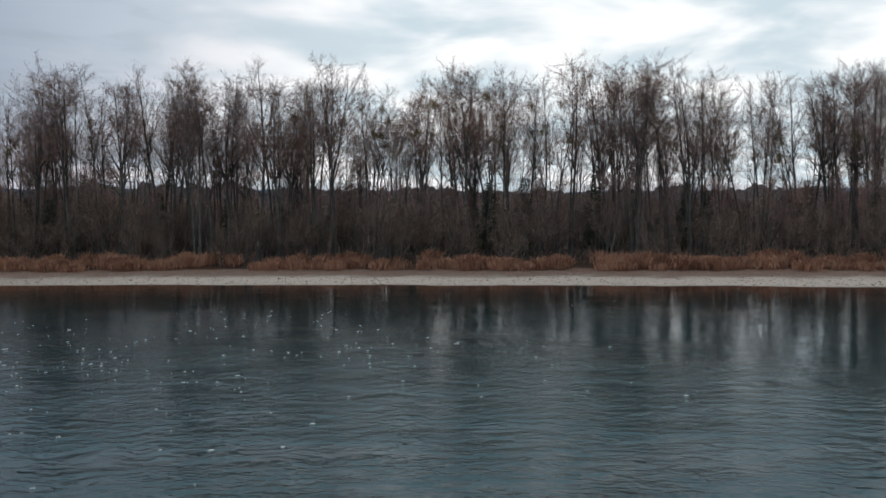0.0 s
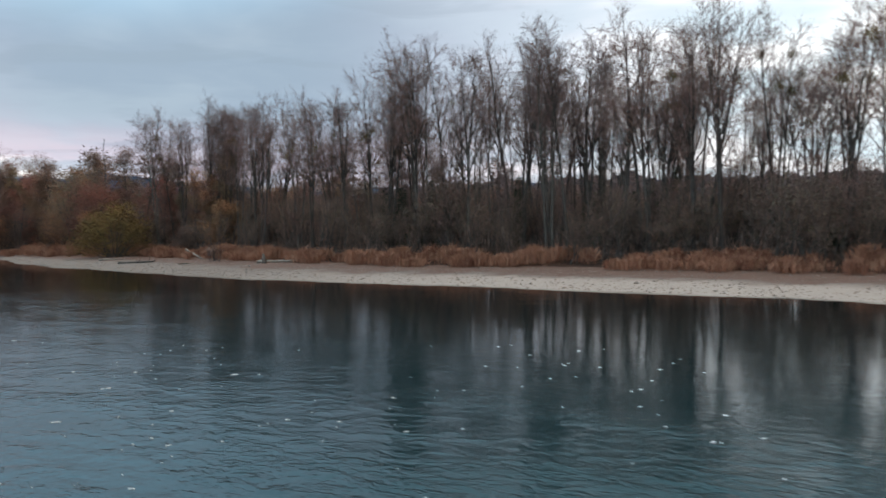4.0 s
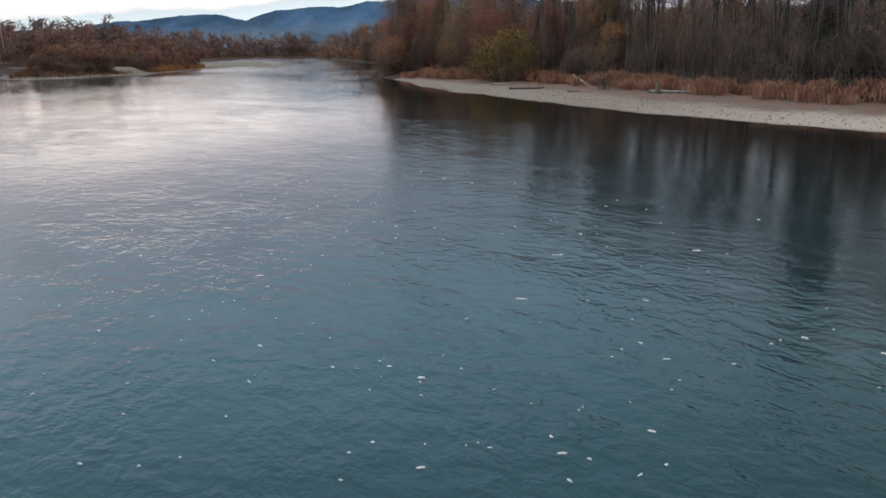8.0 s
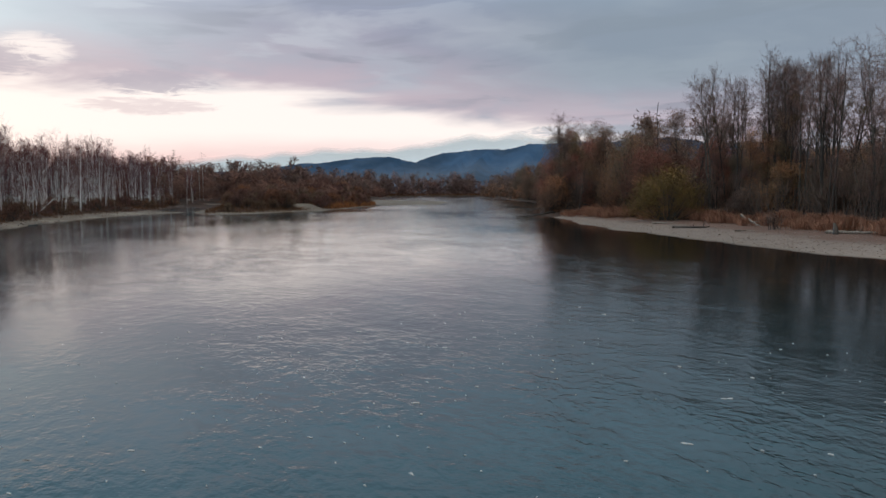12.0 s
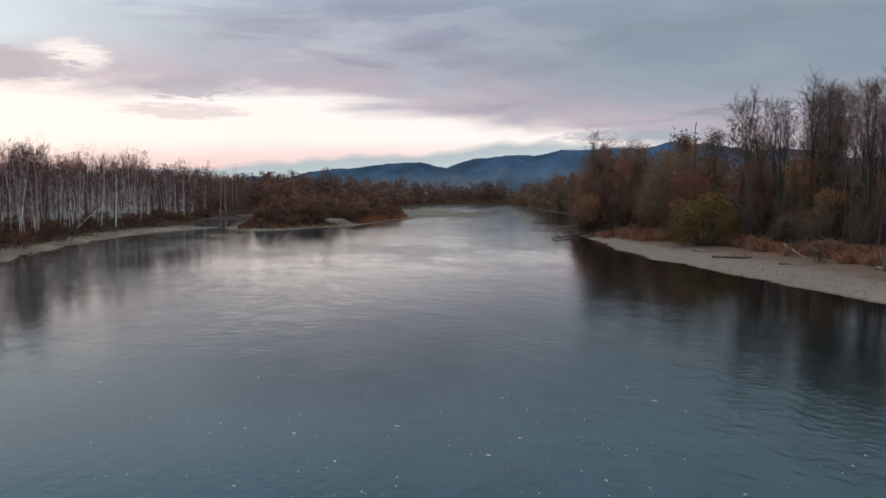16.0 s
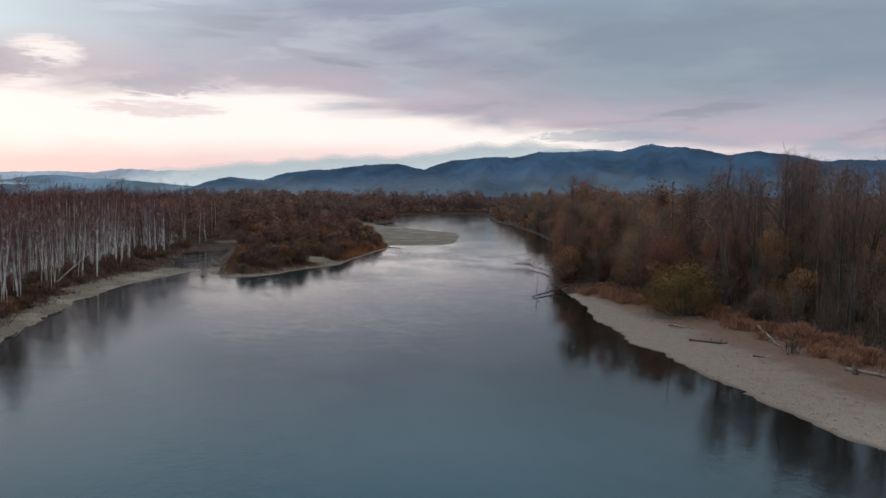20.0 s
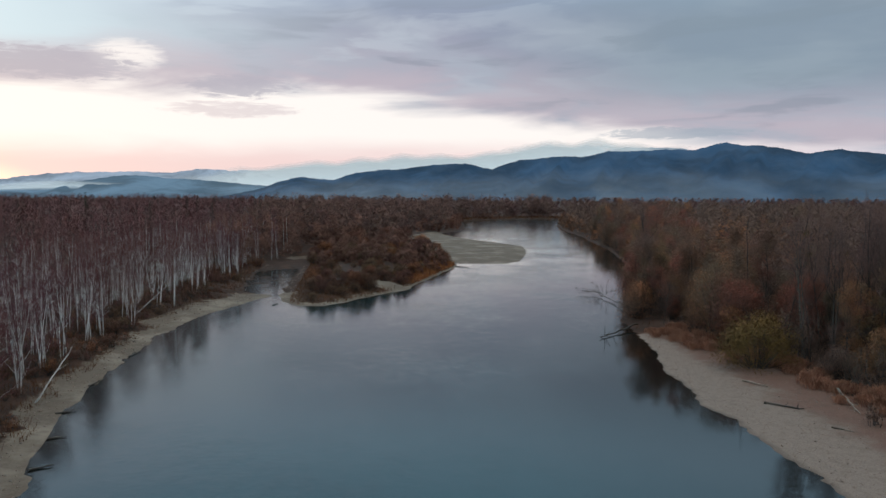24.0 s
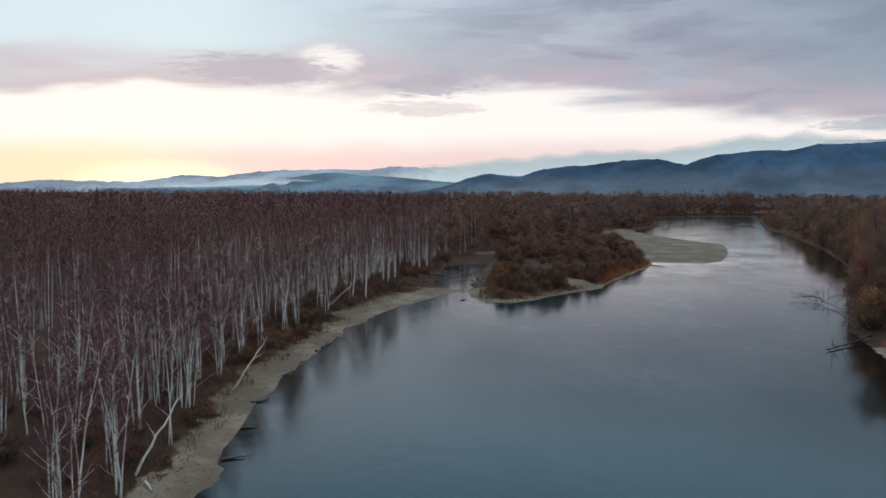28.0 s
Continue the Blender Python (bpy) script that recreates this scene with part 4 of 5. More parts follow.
# half-bare trees: brown leaves left on the twigs, stems showing through
LEAFY = [kind_of_tree("leafy_tree", bare_tree(200 + k, 14.0, (6400, 7400, 5200, 7000, 8000, 5600)[k], 0.24, 0.36, 0.13, 3.5, 60, 0.020), ("trunk", "crown", "foliage"), (BARK, BROWN, AUTUMN),
         ("riverside tree holding thin rusty brown leaves", "riverside tree holding brown leaves", "riverside tree holding sparse olive leaves")[k % 3],
         "tree", "half-bare trees along the north bank") for k in range(6)]
ROUND = [kind_of_tree("leafy_tree", dome_bush(240 + k, (12.0, 10.5, 13.0, 9.5, 11.5)[k], (8.4, 8.6, 8.0, 7.6, 9.2)[k], 12000, 0.150, 70, 2.5), ("trunk", "crown", "foliage"), (BARK, BROWN, AUTUMN),
         ("rounded riverside tree in rust-coloured leaf", "rounded riverside tree in brown leaf", "rounded riverside tree in olive-brown leaf", "rounded riverside tree in red-brown leaf", "rounded riverside tree in brown leaf")[k],
         "tree", "half-bare trees along the north bank") for k in range(5)]
bank = lambda a, b, depth: lambda x, y, d, w, u: (d > np.where(x < -97, 1.2, w + 2.8)) & (y > 60) & inside(NORTH, x, y) & (u < np.exp(-d / depth) * 1.6)
parts = [scatter(rng, n, a, b, 58, 240, bank(a, b, depth), 1.6) for n, a, b, depth in ((34, -84, -61, 26), (110, -136, -83, 20), (90, -340, -136, 18))]
spots = np.vstack(parts)
tall = np.concatenate([rng.uniform(lo, hi, len(q)) for q, (lo, hi) in zip(parts, ((0.55, 0.80), (0.62, 0.96), (0.80, 1.15)))])
tall = tall * np.interp(spots[:, 0], [-68, -61], [1.0, 0.8])
mixed = rng.permutation(len(spots))
spots, tall = spots[mixed], tall[mixed]
plant(LEAFY + ROUND, spots, rng, tall)

# slim bare trees of half the height, that fill the wood between the tall stems
SAPLING = [kind_of_tree("young_tree", bare_tree(260 + k, 9.0, 0.25 if k == 1 else 0.0, 0.14, 0.27, 0.06, 8.0, 0, 0.020), ("trunk", "crown", "foliage"), (GREY_BARK if k == 2 else BARK, TWIG, OLIVE),
           ("slim young tree with a pale grey stem" if k == 2 else "slim leafless young tree under the tall trees"), "tree", "young trees of the north bank") for k in range(4)]
spots = scatter(rng, 190, -80, 70, 58, 100, lambda x, y, d, w, u: (d > w + 3.2) & inside(NORTH, x, y) & (u < np.exp(-(d - w - 3) / 14)), 1.2)
plant(SAPLING, spots, rng, rng.uniform(0.45, 0.92, len(spots)))

SHRUB = [kind_of_tree("shrub", (thicket(300 + k, 4.6, 3.4, 2.4, 3.6, 0.08) if k % 2 else dome_bush(300 + k, 4.4, 4.4, 3400, 0.125, 34, 5.0)), ("woody_frame", "crown", "foliage"), (BARK, BROWN, AUTUMN),
         "dense brown thicket shrub at the forest edge", "shrub", "thicket along the north bank") for k in range(6)]
DUSKY = [kind_of_tree("shrub", thicket(330 + k, 5.0, 3.4, 1.6, 7.0, 0.06), ("woody_frame", "crown", "foliage"), (BARK, BROWN, DULL),
         "dark bare thicket shrub under the tall trees", "shrub", "thicket along the north bank") for k in range(4)]
for kinds, count, x0, x1 in ((SHRUB, 150, -260, -62), (DUSKY, 230, -66, 70)):
    spots = scatter(rng, count, x0, x1, 55, 210, lambda x, y, d, w, u: (d > np.where(x < -97, 0.8, w + 1.6)) & (d < w + 26) & inside(NORTH, x, y) & (u < np.exp(-(d - w) / 16)) & (u < np.interp(x, [-260, -110, -90, 70], [0.5, 1, 1, 1])), 1.3)
    plant(kinds, spots, rng, rng.uniform(0.6, 1.35, len(spots)) * np.interp(spots[:, 0], [-110, -60, 0], [1.2, 1.05, 1.0]))
yellow = kind_of_tree("yellow_bush", dome_bush(377, 6.6, 8.6, 12000, 0.13, 50, 5.0), ("woody_frame", "crown", "foliage"), (BARK, OLIVE, YELLOW), "large willow bush with yellow-green autumn leaves", "bush", "")
yellow.matrix_world = pose(-74.6, 71.4, 0.4)
dark = kind_of_tree("dark_bush", thicket(378, 1.9, 2.2, 1.6), ("woody_frame", "crown", "foliage"), (BARK, BROWN, BROWN), "low dark bush beside the dry reeds", "bush", "")
dark.matrix_world = pose(-54.7, 66.6, ground_z(-54.7, 66.6))

BIRCHES = [kind_of_tree("birch_tree", birch_tree(400 + k, 12.7), ("trunk", "crown"), (BIRCH, BIRCH_TWIG), "slender leafless birch with white bark and reddish twigs", "tree", "birch wood of the south bank",
           ("white bark with dark marks", "")) for k in range(12)]
front = [(-58.4, -0.2), (-64.7, 1.2), (-73.8, -2.9), (-75.5, -2.6), (-81.2, -1.4), (-84.3, 0.2), (-96.1, 2.2)]
spots = scatter(rng, 300, -225, -36, -42, 36, lambda x, y, d, w, u: (d > w + 1.8) & inside(SOUTH, x, y) & (y < 0.1 * (-x) + 2 + np.clip(-x - 130, 0, 99) * 0.2) & (u < np.exp(-(d - w - 2) / 13)), 1.15)
for k in range(0, len(spots) - 2, 3):
    spots[k] = spots[k + 1] + rng.normal(size=2) * 0.5
spots = np.vstack([front, spots])
plant(BIRCHES, spots, rng, rng.uniform(0.66, 0.93, len(spots)))

ISLAND = [kind_of_tree("willow_shrub", dome_bush(500 + k, 3.4, 4.2, (2600, 3200, 2600, 3400)[k], 0.125, 28, 8.0), ("woody_frame", "crown", "foliage"), (BARK, RED_BUSH, RUSSET),
          "red-brown willow shrub on the low island", "shrub", "willow thicket of the island") for k in range(4)]
spots = scatter(rng, 150, -262, -136, 28, 92, lambda x, y, d, w, u: (d > 0.9) & inside(SOUTH, x, y) & ~inside(BAR, x, y) & (y > 0.18 * (-x - 136) + 29.5) & (np.hypot(x + 155, y - 50) > 4.2) & (u < np.interp(x, [-262, -200, -180, -136], [1, 0.9, 1, 1])), 1.4)
plant(ISLAND, spots, rng, np.interp(spots[:, 0], [-262, -215, -195, -150, -137], [2.0, 1.3, 0.65, 1.0, 0.6]) * rng.uniform(0.7, 1.2, len(spots)))
EDGE = [kind_of_tree("bank_shrub", dome_bush(520 + k, 1.5, 2.4, 700, 0.085, 12), ("woody_frame", "crown", "foliage"), (BARK, RED_BUSH, RUSSET), "low rusty shrub at the foot of the birches", "shrub", "low shrubs of the south bank") for k in range(3)]
spots = scatter(rng, 260, -215, -40, -22, 34, lambda x, y, d, w, u: (d > w + 0.2) & (d < np.where(x > -85, w + 18, w + 10)) & inside(SOUTH, x, y) & (y < 0.1 * (-x) + 2 + np.clip(-x - 130, 0, 99) * 0.2), 1.2)
plant(EDGE, spots, rng, rng.uniform(0.5, 1.5, len(spots)))

SPRUCES = [kind_of_tree("spruce_tree", spruce_tree(600 + k, 17.0), ("trunk", "crown"), (BARK, SPRUCE), "dark green spruce standing above the birches", "tree", "spruces in the birch wood") for k in range(2)]
spots = np.vstack([[(-270, 11.1), (-268, 14.3), (-272, 18.9), (-269, 23.7), (-272, 33.0), (-262, -17), (-240, 2)], scatter(rng, 46, -760, -290, -330, 60, lambda x, y, d, w, u: inside(SOUTH, x, y) & (d > 12) & (y < -0.1 * x), 7.0)])
plant(SPRUCES, spots, rng, rng.uniform(0.84, 1.04, len(spots)))
YOUNG = [kind_of_tree("young_spruce", spruce_tree(620 + k, 6.0), ("trunk", "crown"), (BARK, SPRUCE), "young dark green spruce under the bare trees", "tree", "young spruces of the north bank") for k in range(2)]
spots = scatter(rng, 26, -48, 36, 66, 86, lambda x, y, d, w, u: d > w + 6, 2.0)
plant(YOUNG, spots, rng, rng.uniform(0.6, 1.2, len(spots)))


# ---------------------------------------------------------------- woods farther off, undergrowth, reeds
def far_woods(name, spots, heights, blades, size, width, twig, bark, seed, label, low=0.30, fat=0.16, leafy=False):
    """Many trees too far to tell apart: stems and loose crowns."""
    rng = np.random.default_rng(seed)
    n = len(spots)
    z = land(spots[:, 0], spots[:, 1])[2]
    foot = np.stack([spots[:, 0], spots[:, 1], z], 1)
    if leafy:
        lobes = 9
        up = rng.uniform(low, 0.94, (n, lobes))
        a, q = rng.uniform(0, 6.28, (n, lobes)), np.sqrt(rng.uniform(0.05, 1, (n, lobes)))
        r = heights[:, None] * fat * np.sqrt(np.clip(1.05 - up, 0, 1)) * 1.1 * q
        mids = foot[:, None] + np.stack([np.cos(a) * r, np.sin(a) * r, up * heights[:, None]], -1)
        pick = rng.integers(0, lobes, (n, blades))
        mids = np.take_along_axis(mids, pick[..., None], axis=1)
        way = rng.normal(size=(n, blades, 3))
        way /= np.linalg.norm(way, axis=2)[..., None]
        at = mids + way * (heights[:, None] * rng.uniform(0.09, 0.16, (n, 1)) * rng.random((n, blades)) ** 0.42)[..., None]
        at[..., 2] = np.maximum(at[..., 2], foot[:, None, 2] + 0.05)
        crown = Soup()
        crown.leaves(rng, at.reshape(-1, 3), size * 1.25, 0.45)
        crown.tone = np.repeat(np.take_along_axis(rng.uniform(-0.25, 0.25, (n, lobes)) + rng.uniform(-0.25, 0.25, (n, 1)), pick, axis=1).ravel(), 3)
        core = foot + np.stack([0 * heights, 0 * heights, heights * 0.4], 1)
        heart = np.repeat((mids * 0.3 + core[:, None] * 0.7).reshape(-1, 3), 3, axis=0)
        return tagged(new(name, crown.mesh(name, twig, heart=heart)), label, "woods", kind="stuff")
    s = rng.beta(1.6, 1.3, (n, blades)) * (1 - low) + low
    a, q = rng.uniform(0, 6.28, (n, blades)), np.sqrt(rng.random((n, blades)))
    r = heights[:, None] * fat * np.sqrt(np.clip(1.04 - s, 0, 1)) * 1.25 * q
    at = foot[:, None] + np.stack([np.cos(a) * r, np.sin(a) * r, s * heights[:, None]], -1)
    way = np.stack([np.cos(a) * 0.6, np.sin(a) * 0.6, np.full(a.shape, 0.75)], -1) + rng.normal(size=at.shape) * 0.4
    crown, stems = Soup(), Soup()
    crown.blades(rng, at.reshape(-1, 3), way.reshape(-1, 3), size * rng.uniform(0.6, 1.4, n * blades), width)
    middle = np.repeat(foot + np.stack([0 * heights, 0 * heights, heights * (low + 1) * 0.42], 1), 3 * blades, axis=0)
    ob = tagged(new(name, crown.mesh(name, twig, heart=middle)), label, "woods", kind="stuff")
    ang = np.arange(3) * 2.094
    ring = np.stack([np.cos(ang), np.sin(ang), 0 * ang], 1)
    top = foot + np.stack([rng.normal(size=n) * 0.5, rng.normal(size=n) * 0.5, heights * 0.93], 1)
    thick = rng.uniform(0.045, 0.085, n)
    v = np.concatenate([foot[:, None] + ring * thick[:, None, None], top[:, None] + ring * 0.02], 1).reshape(-1, 3)
    k = (np.arange(n) * 6)[:, None]
    stems.add(v, np.concatenate([k + np.array(f) for f in ((0, 1, 4), (0, 4, 3), (1, 2, 5), (1, 5, 4), (2, 0, 3), (2, 3, 5))]))
    child("stemwood", stems.mesh("stemwood", bark), ob)


south_wood = lambda x, y, d, w, u: inside(SOUTH, x, y) & (d > w + 3) & ~inside(BAR, x, y)
rng = np.random.default_rng(9)


def many(n, x0, x1, y0, y1, keep):
    x, y = rng.uniform(x0, x1, 6 * n), rng.uniform(y0, y1, 6 * n)
    d, wide, _, _ = land(x, y)
    return np.stack([x, y], 1)[keep(x, y, d, wide, rng.random(6 * n))][:n]


p = many(2700, -300, -30, -160, 40, lambda x, y, d, w, u: south_wood(x, y, d, w, u) & (y < 0.1 * (-x) + np.clip(-x - 130, 0, 999) * 0.16) & (d > w + 8))
tall = rng.uniform(9.2, 13.4, len(p)) * (1 + 0.12 * waves(p[:, 0], p[:, 1], 14.0, 22))
d, wide = land(p[:, 0], p[:, 1])[:2]
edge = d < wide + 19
far_woods("birch_wood", p[edge], tall[edge], 130, 0.62, 0.036, BIRCH_TWIG, BIRCH, 61, "leafless birch wood with white stems and reddish crowns", low=0.46)
# dark bark on the inner birches paints the shade inside the wood
far_woods("birch_wood", p[~edge], tall[~edge], 150, 0.62, 0.042, BIRCH_TWIG, BARK, 60, "deep leafless birch wood with stems coloured dark as shade and reddish crowns", low=0.40)
p = many(3400, -900, -150, -620, 60, lambda x, y, d, w, u: south_wood(x, y, d, w, u) & (y < 0.1 * (-x)) & (u < np.interp(np.hypot(x, y), [180, 500, 1000], [1, 0.6, 0.35])) & (np.hypot(x, y) > 190))
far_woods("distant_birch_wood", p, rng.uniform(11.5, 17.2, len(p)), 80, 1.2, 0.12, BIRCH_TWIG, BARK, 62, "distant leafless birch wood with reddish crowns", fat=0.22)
p = many(260, -275, -192, 36, 92, lambda x, y, d, w, u: inside(SOUTH, x, y) & (d > 1.5) & ~inside(BAR, x, y) & (y > 0.2 * (-x - 136) + 30) & (y < 76))
far_woods("alder_carr", p, rng.uniform(2.4, 4.6, len(p)) * np.interp(p[:, 0], [-275, -230, -192], [1.7, 1.2, 0.8]), 260, 0.25, 0, DUSK_WOOD, BARK, 67, "red-brown alder thicket behind the island", low=0.06, fat=0.34, leafy=True)
p = many(170, -300, -196, 12, 62, lambda x, y, d, w, u: inside(SOUTH, x, y) & (d > 2.5) & ((y < 0.2 * (-x - 136) + 24) | (x < -234)) & (y > 0.1 * (-x) - 6))
far_woods("rusty_wood", p, rng.uniform(6.5, 11.5, len(p)), 300, 0.30, 0, DUSK_WOOD, BARK, 68, "rust-brown half-bare trees beside the backwater", low=0.16, fat=0.24, leafy=True)
p = many(520, -470, -125, 78, 250, lambda x, y, d, w, u: inside(NORTH, x, y) & (d > 0.7) & (d < 9))
far_woods("bank_thicket", p, rng.uniform(2.5, 7.5, len(p)), 230, 0.28, 0, AUTUMN, BARK, 69, "brown thicket hanging over the far north bank", low=0.05, fat=0.36, leafy=True)
p = many(380, -560, -300, 110, 330, lambda x, y, d, w, u: inside(SOUTH, x, y) & (d > 0.7) & (d < 12) & ~inside(BAR, x, y))
far_woods("shore_thicket", p, rng.uniform(2.0, 6.5, len(p)), 200, 0.34, 0, DUSK_WOOD, BARK, 70, "dusky thicket on the far shore", low=0.05, fat=0.36, leafy=True)
p = many(900, -620, -210, 30, 330, lambda x, y, d, w, u: south_wood(x, y, d, w, u) & (y > 0.1 * (-x)) & (x < -238))
far_woods("brown_alder_wood", p, rng.uniform(6.5, 13.5, len(p)) * np.interp(p[:, 0], [-520, -420], [1.35, 1.0]), 170, 0.6, 0, DUSK_WOOD, BARK, 63, "brown wood along the far bank", low=0.10, fat=0.26, leafy=True)
p = many(1700, -560, -60, 70, 480, lambda x, y, d, w, u: inside(NORTH, x, y) & (d > w + 3) & (d > np.interp(x, [-330, -200, -136, -90, -62], [2, 2.5, 5, 22, 42])) & (u < 0.9))
far_woods("brown_wood", p, rng.uniform(8.0, 15.5, len(p)), 230, 0.36, 0, AUTUMN, BARK, 64, "brown half-bare wood behind the north bank", low=0.14, fat=0.24, leafy=True)
p = many(900, -70, 110, 88, 200, lambda x, y, d, w, u: inside(NORTH, x, y) & (d > 45))
far_woods("bare_wood", p, rng.uniform(7.5, 12.5, len(p)), 60, 1.4, 0.05, TWIG, BARK, 65, "leafless wood behind the front trees")
p = many(2600, -1500, 600, -900, 1500, lambda x, y, d, w, u: (inside(NORTH, x, y) | inside(SOUTH, x, y)) & (d > 8) & ((np.hypot(x + 60, y - 20) > 420) | (x > 70)) & (np.hypot(x, y) > 75))
far_woods("valley_woods", p, rng.uniform(9.0, 15.0, len(p)), 60, 1.3, 0, DUSK_WOOD, BARK, 66, "brown woods covering the valley floor", low=0.10, fat=0.36, leafy=True)


def brush(name, spots, height, width, material, seed, label, lean=0.25, flat=0.0):
    rng = np.random.default_rng(seed)
    z = land(spots[:, 0], spots[:, 1])[2]
    soup = Soup()
    way = rng.normal(size=(len(spots), 3)) * lean + np.array([0, 0, 1.0])
    soup.blades(rng, np.stack([spots[:, 0], spots[:, 1], z - 0.05], 1), way, height, width)
    tagged(new(name, soup.mesh(name, material)), label, name.replace("_", " "), kind="stuff")


p = many(14000, -100, 75, 58, 112, lambda x, y, d, w, u: inside(NORTH, x, y) & (d > w + 2.5) & (u < np.exp(-(d - w) / 14)))
brush("undergrowth", p, 0.5 + 3.2 * rng.random(len(p)) ** 2, 0.05, BROWN, 71, "dark tangled brushwood under the bare trees", 0.75)
def plumed(name, spots, height, width, material, seed, label, lean):
    """Reeds: a thin stalk that widens to a drooping plume."""
    rng = np.random.default_rng(seed)
    n = len(spots)
    foot = np.stack([spots[:, 0], spots[:, 1], land(spots[:, 0], spots[:, 1])[2] - 0.05], 1)
    tilt = np.stack([rng.normal(size=n) * lean, rng.normal(size=n) * lean, 0 * height], 1)
    a = rng.uniform(0, 3.14, n)
    side = np.stack([np.cos(a), np.sin(a), 0 * a], 1) * width / 2
    rise = np.array([0, 0, 1.0]) * height[:, None]
    mid = foot + rise * 0.68 + tilt * height[:, None] * 0.6
    tip = foot + rise * rng.uniform(0.86, 1.0, (n, 1)) + tilt * height[:, None] * 1.25
    v = np.stack([foot, mid - side, mid + side, tip], 1).reshape(-1, 3)
    k = (np.arange(n) * 4)[:, None]
    soup = Soup()
    soup.add(v, np.concatenate([k + np.array((0, 2, 1)), k + np.array((1, 2, 3))]))
    tagged(new(name, soup.mesh(name, material)), label, name.replace("_", " "), kind="stuff")


tufts = many(760, -97, 75, 50, 90, lambda x, y, d, w, u: inside(NORTH, x, y) & (d > w - 1.3) & (d < w + 2.6) & (waves(x, y, 11.0, 8) > -0.62))
pick = rng.integers(0, len(tufts), 76000)
away = rng.normal(size=(76000, 2)) * 0.36
p = tufts[pick] + away
tall = (rng.uniform(0.95, 1.45, len(tufts)) * (1 + 0.26 * waves(tufts[:, 0], tufts[:, 1], 6.0, 12)))[pick] * rng.uniform(0.82, 1.02, len(p)) * (1.05 - 0.5 * np.clip(np.hypot(*away.T), 0, 1))
plumed("dry_reeds", p, tall, 0.062, REED, 72, "belt of dry brown reeds along the gravel shore", 0.24)
p = many(9000, -420, -97, 70, 230, lambda x, y, d, w, u: inside(NORTH, x, y) & (d > 0.15) & (d < 3.4) & (u < 0.5 + waves(x, y, 9.0, 13)))
brush("bank_grass", p, rng.uniform(0.4, 1.1, len(p)), 0.07, RED_BUSH, 73, "dry grass hanging over the cut bank", 0.35)
p = many(26000, -210, -36, -25, 35, lambda x, y, d, w, u: inside(SOUTH, x, y) & (d > w - 0.8) & (d < w + 7) & (y < 0.1 * (-x) + 2 + np.clip(-x - 130, 0, 99) * 0.2) & (u < 0.55 + 0.8 * waves(x, y, 6.0, 14)))
brush("dead_grass", p, rng.uniform(0.3, 1.05, len(p)), 0.05, RUST, 74, "rust-brown dead grass on the birch bank", 0.45)
p = many(16000, -262, -134, 28, 92, lambda x, y, d, w, u: inside(SOUTH, x, y) & ~inside(BAR, x, y) & (d > 0.1) & (d < w + 6) & (np.hypot(x + 155, y - 50) > 3.2) & (y > 0.18 * (-x - 136) + 29))
q = many(7000, -215, -160, 55, 92, lambda x, y, d, w, u: inside(SOUTH, x, y) & ~inside(BAR, x, y) & (d > 0.5) & (d < 7.5))
brush("orange_grass", q, rng.uniform(0.5, 1.5, len(q)), 0.07, ORANGE, 77, "orange dead grass at the point of the island", 0.4)
brush("island_grass", p, rng.uniform(0.35, 1.0, len(p)), 0.06, RUST, 75, "rusty grass round the edge of the island", 0.4)
p = many(5000, -640, -470, 170, 330, lambda x, y, d, w, u: inside(SOUTH, x, y) & (d > 1) & (d < 16))
brush("far_reeds", p, rng.uniform(0.8, 2.0, len(p)), 0.35, RUST, 76, "rusty reeds on the far bank", 0.35)


# ---------------------------------------------------------------- stones, driftwood, foam
def pebbles(name, spots, sizes, material, seed, label, sink=0.3):
    rng = np.random.default_rng(seed)
    z = np.maximum(land(spots[:, 0], spots[:, 1])[2], -0.05)
    octa = np.array([(1, 0, 0), (0, 1, 0), (-1, 0, 0), (0, -1, 0), (0, 0, 0.6), (0, 0, -0.6)], float)
    faces = np.array([(0, 1, 4), (1, 2, 4), (2, 3, 4), (3, 0, 4), (1, 0, 5), (2, 1, 5), (3, 2, 5), (0, 3, 5)])
    n = len(spots)
    shape = octa[None] * rng.uniform(0.6, 1.4, (n, 6, 1))
    a = rng.uniform(0, 6.28, n)
    c, s = np.cos(a)[:, None], np.sin(a)[:, None]
    shape = np.stack([shape[..., 0] * c - shape[..., 1] * s, shape[..., 0] * s + shape[..., 1] * c, shape[..., 2]], -1)
    v = shape * sizes[:, None, None] + np.stack([spots[:, 0], spots[:, 1], z + sizes * (0.6 - sink) * 0.6], 1)[:, None]
    soup = Soup()
    soup.add(v.reshape(-1, 3), (np.arange(n)[:, None, None] * 6 + faces[None]).reshape(-1, 3))
    tagged(new(name, soup.mesh(name, material)), label, "stones", kind="stuff")


p = many(9000, -97, 45, 44, 72, lambda x, y, d, w, u: inside(NORTH, x, y) & (d > -0.2) & (d < w) & (u < 1.1 - 0.6 * d / w))
pebbles("gravel", p, rng.gamma(2.0, 0.012, len(p)) + 0.018, STONE, 81, "loose grey river gravel on the shore")
p = many(3500, -210, -40, -6, 80, lambda x, y, d, w, u: inside(SOUTH, x, y) & (d > -0.2) & (d < w))
pebbles("shore_stones", p, rng.gamma(2.0, 0.03, len(p)) + 0.04, STONE, 82, "grey stones on the muddy bank")


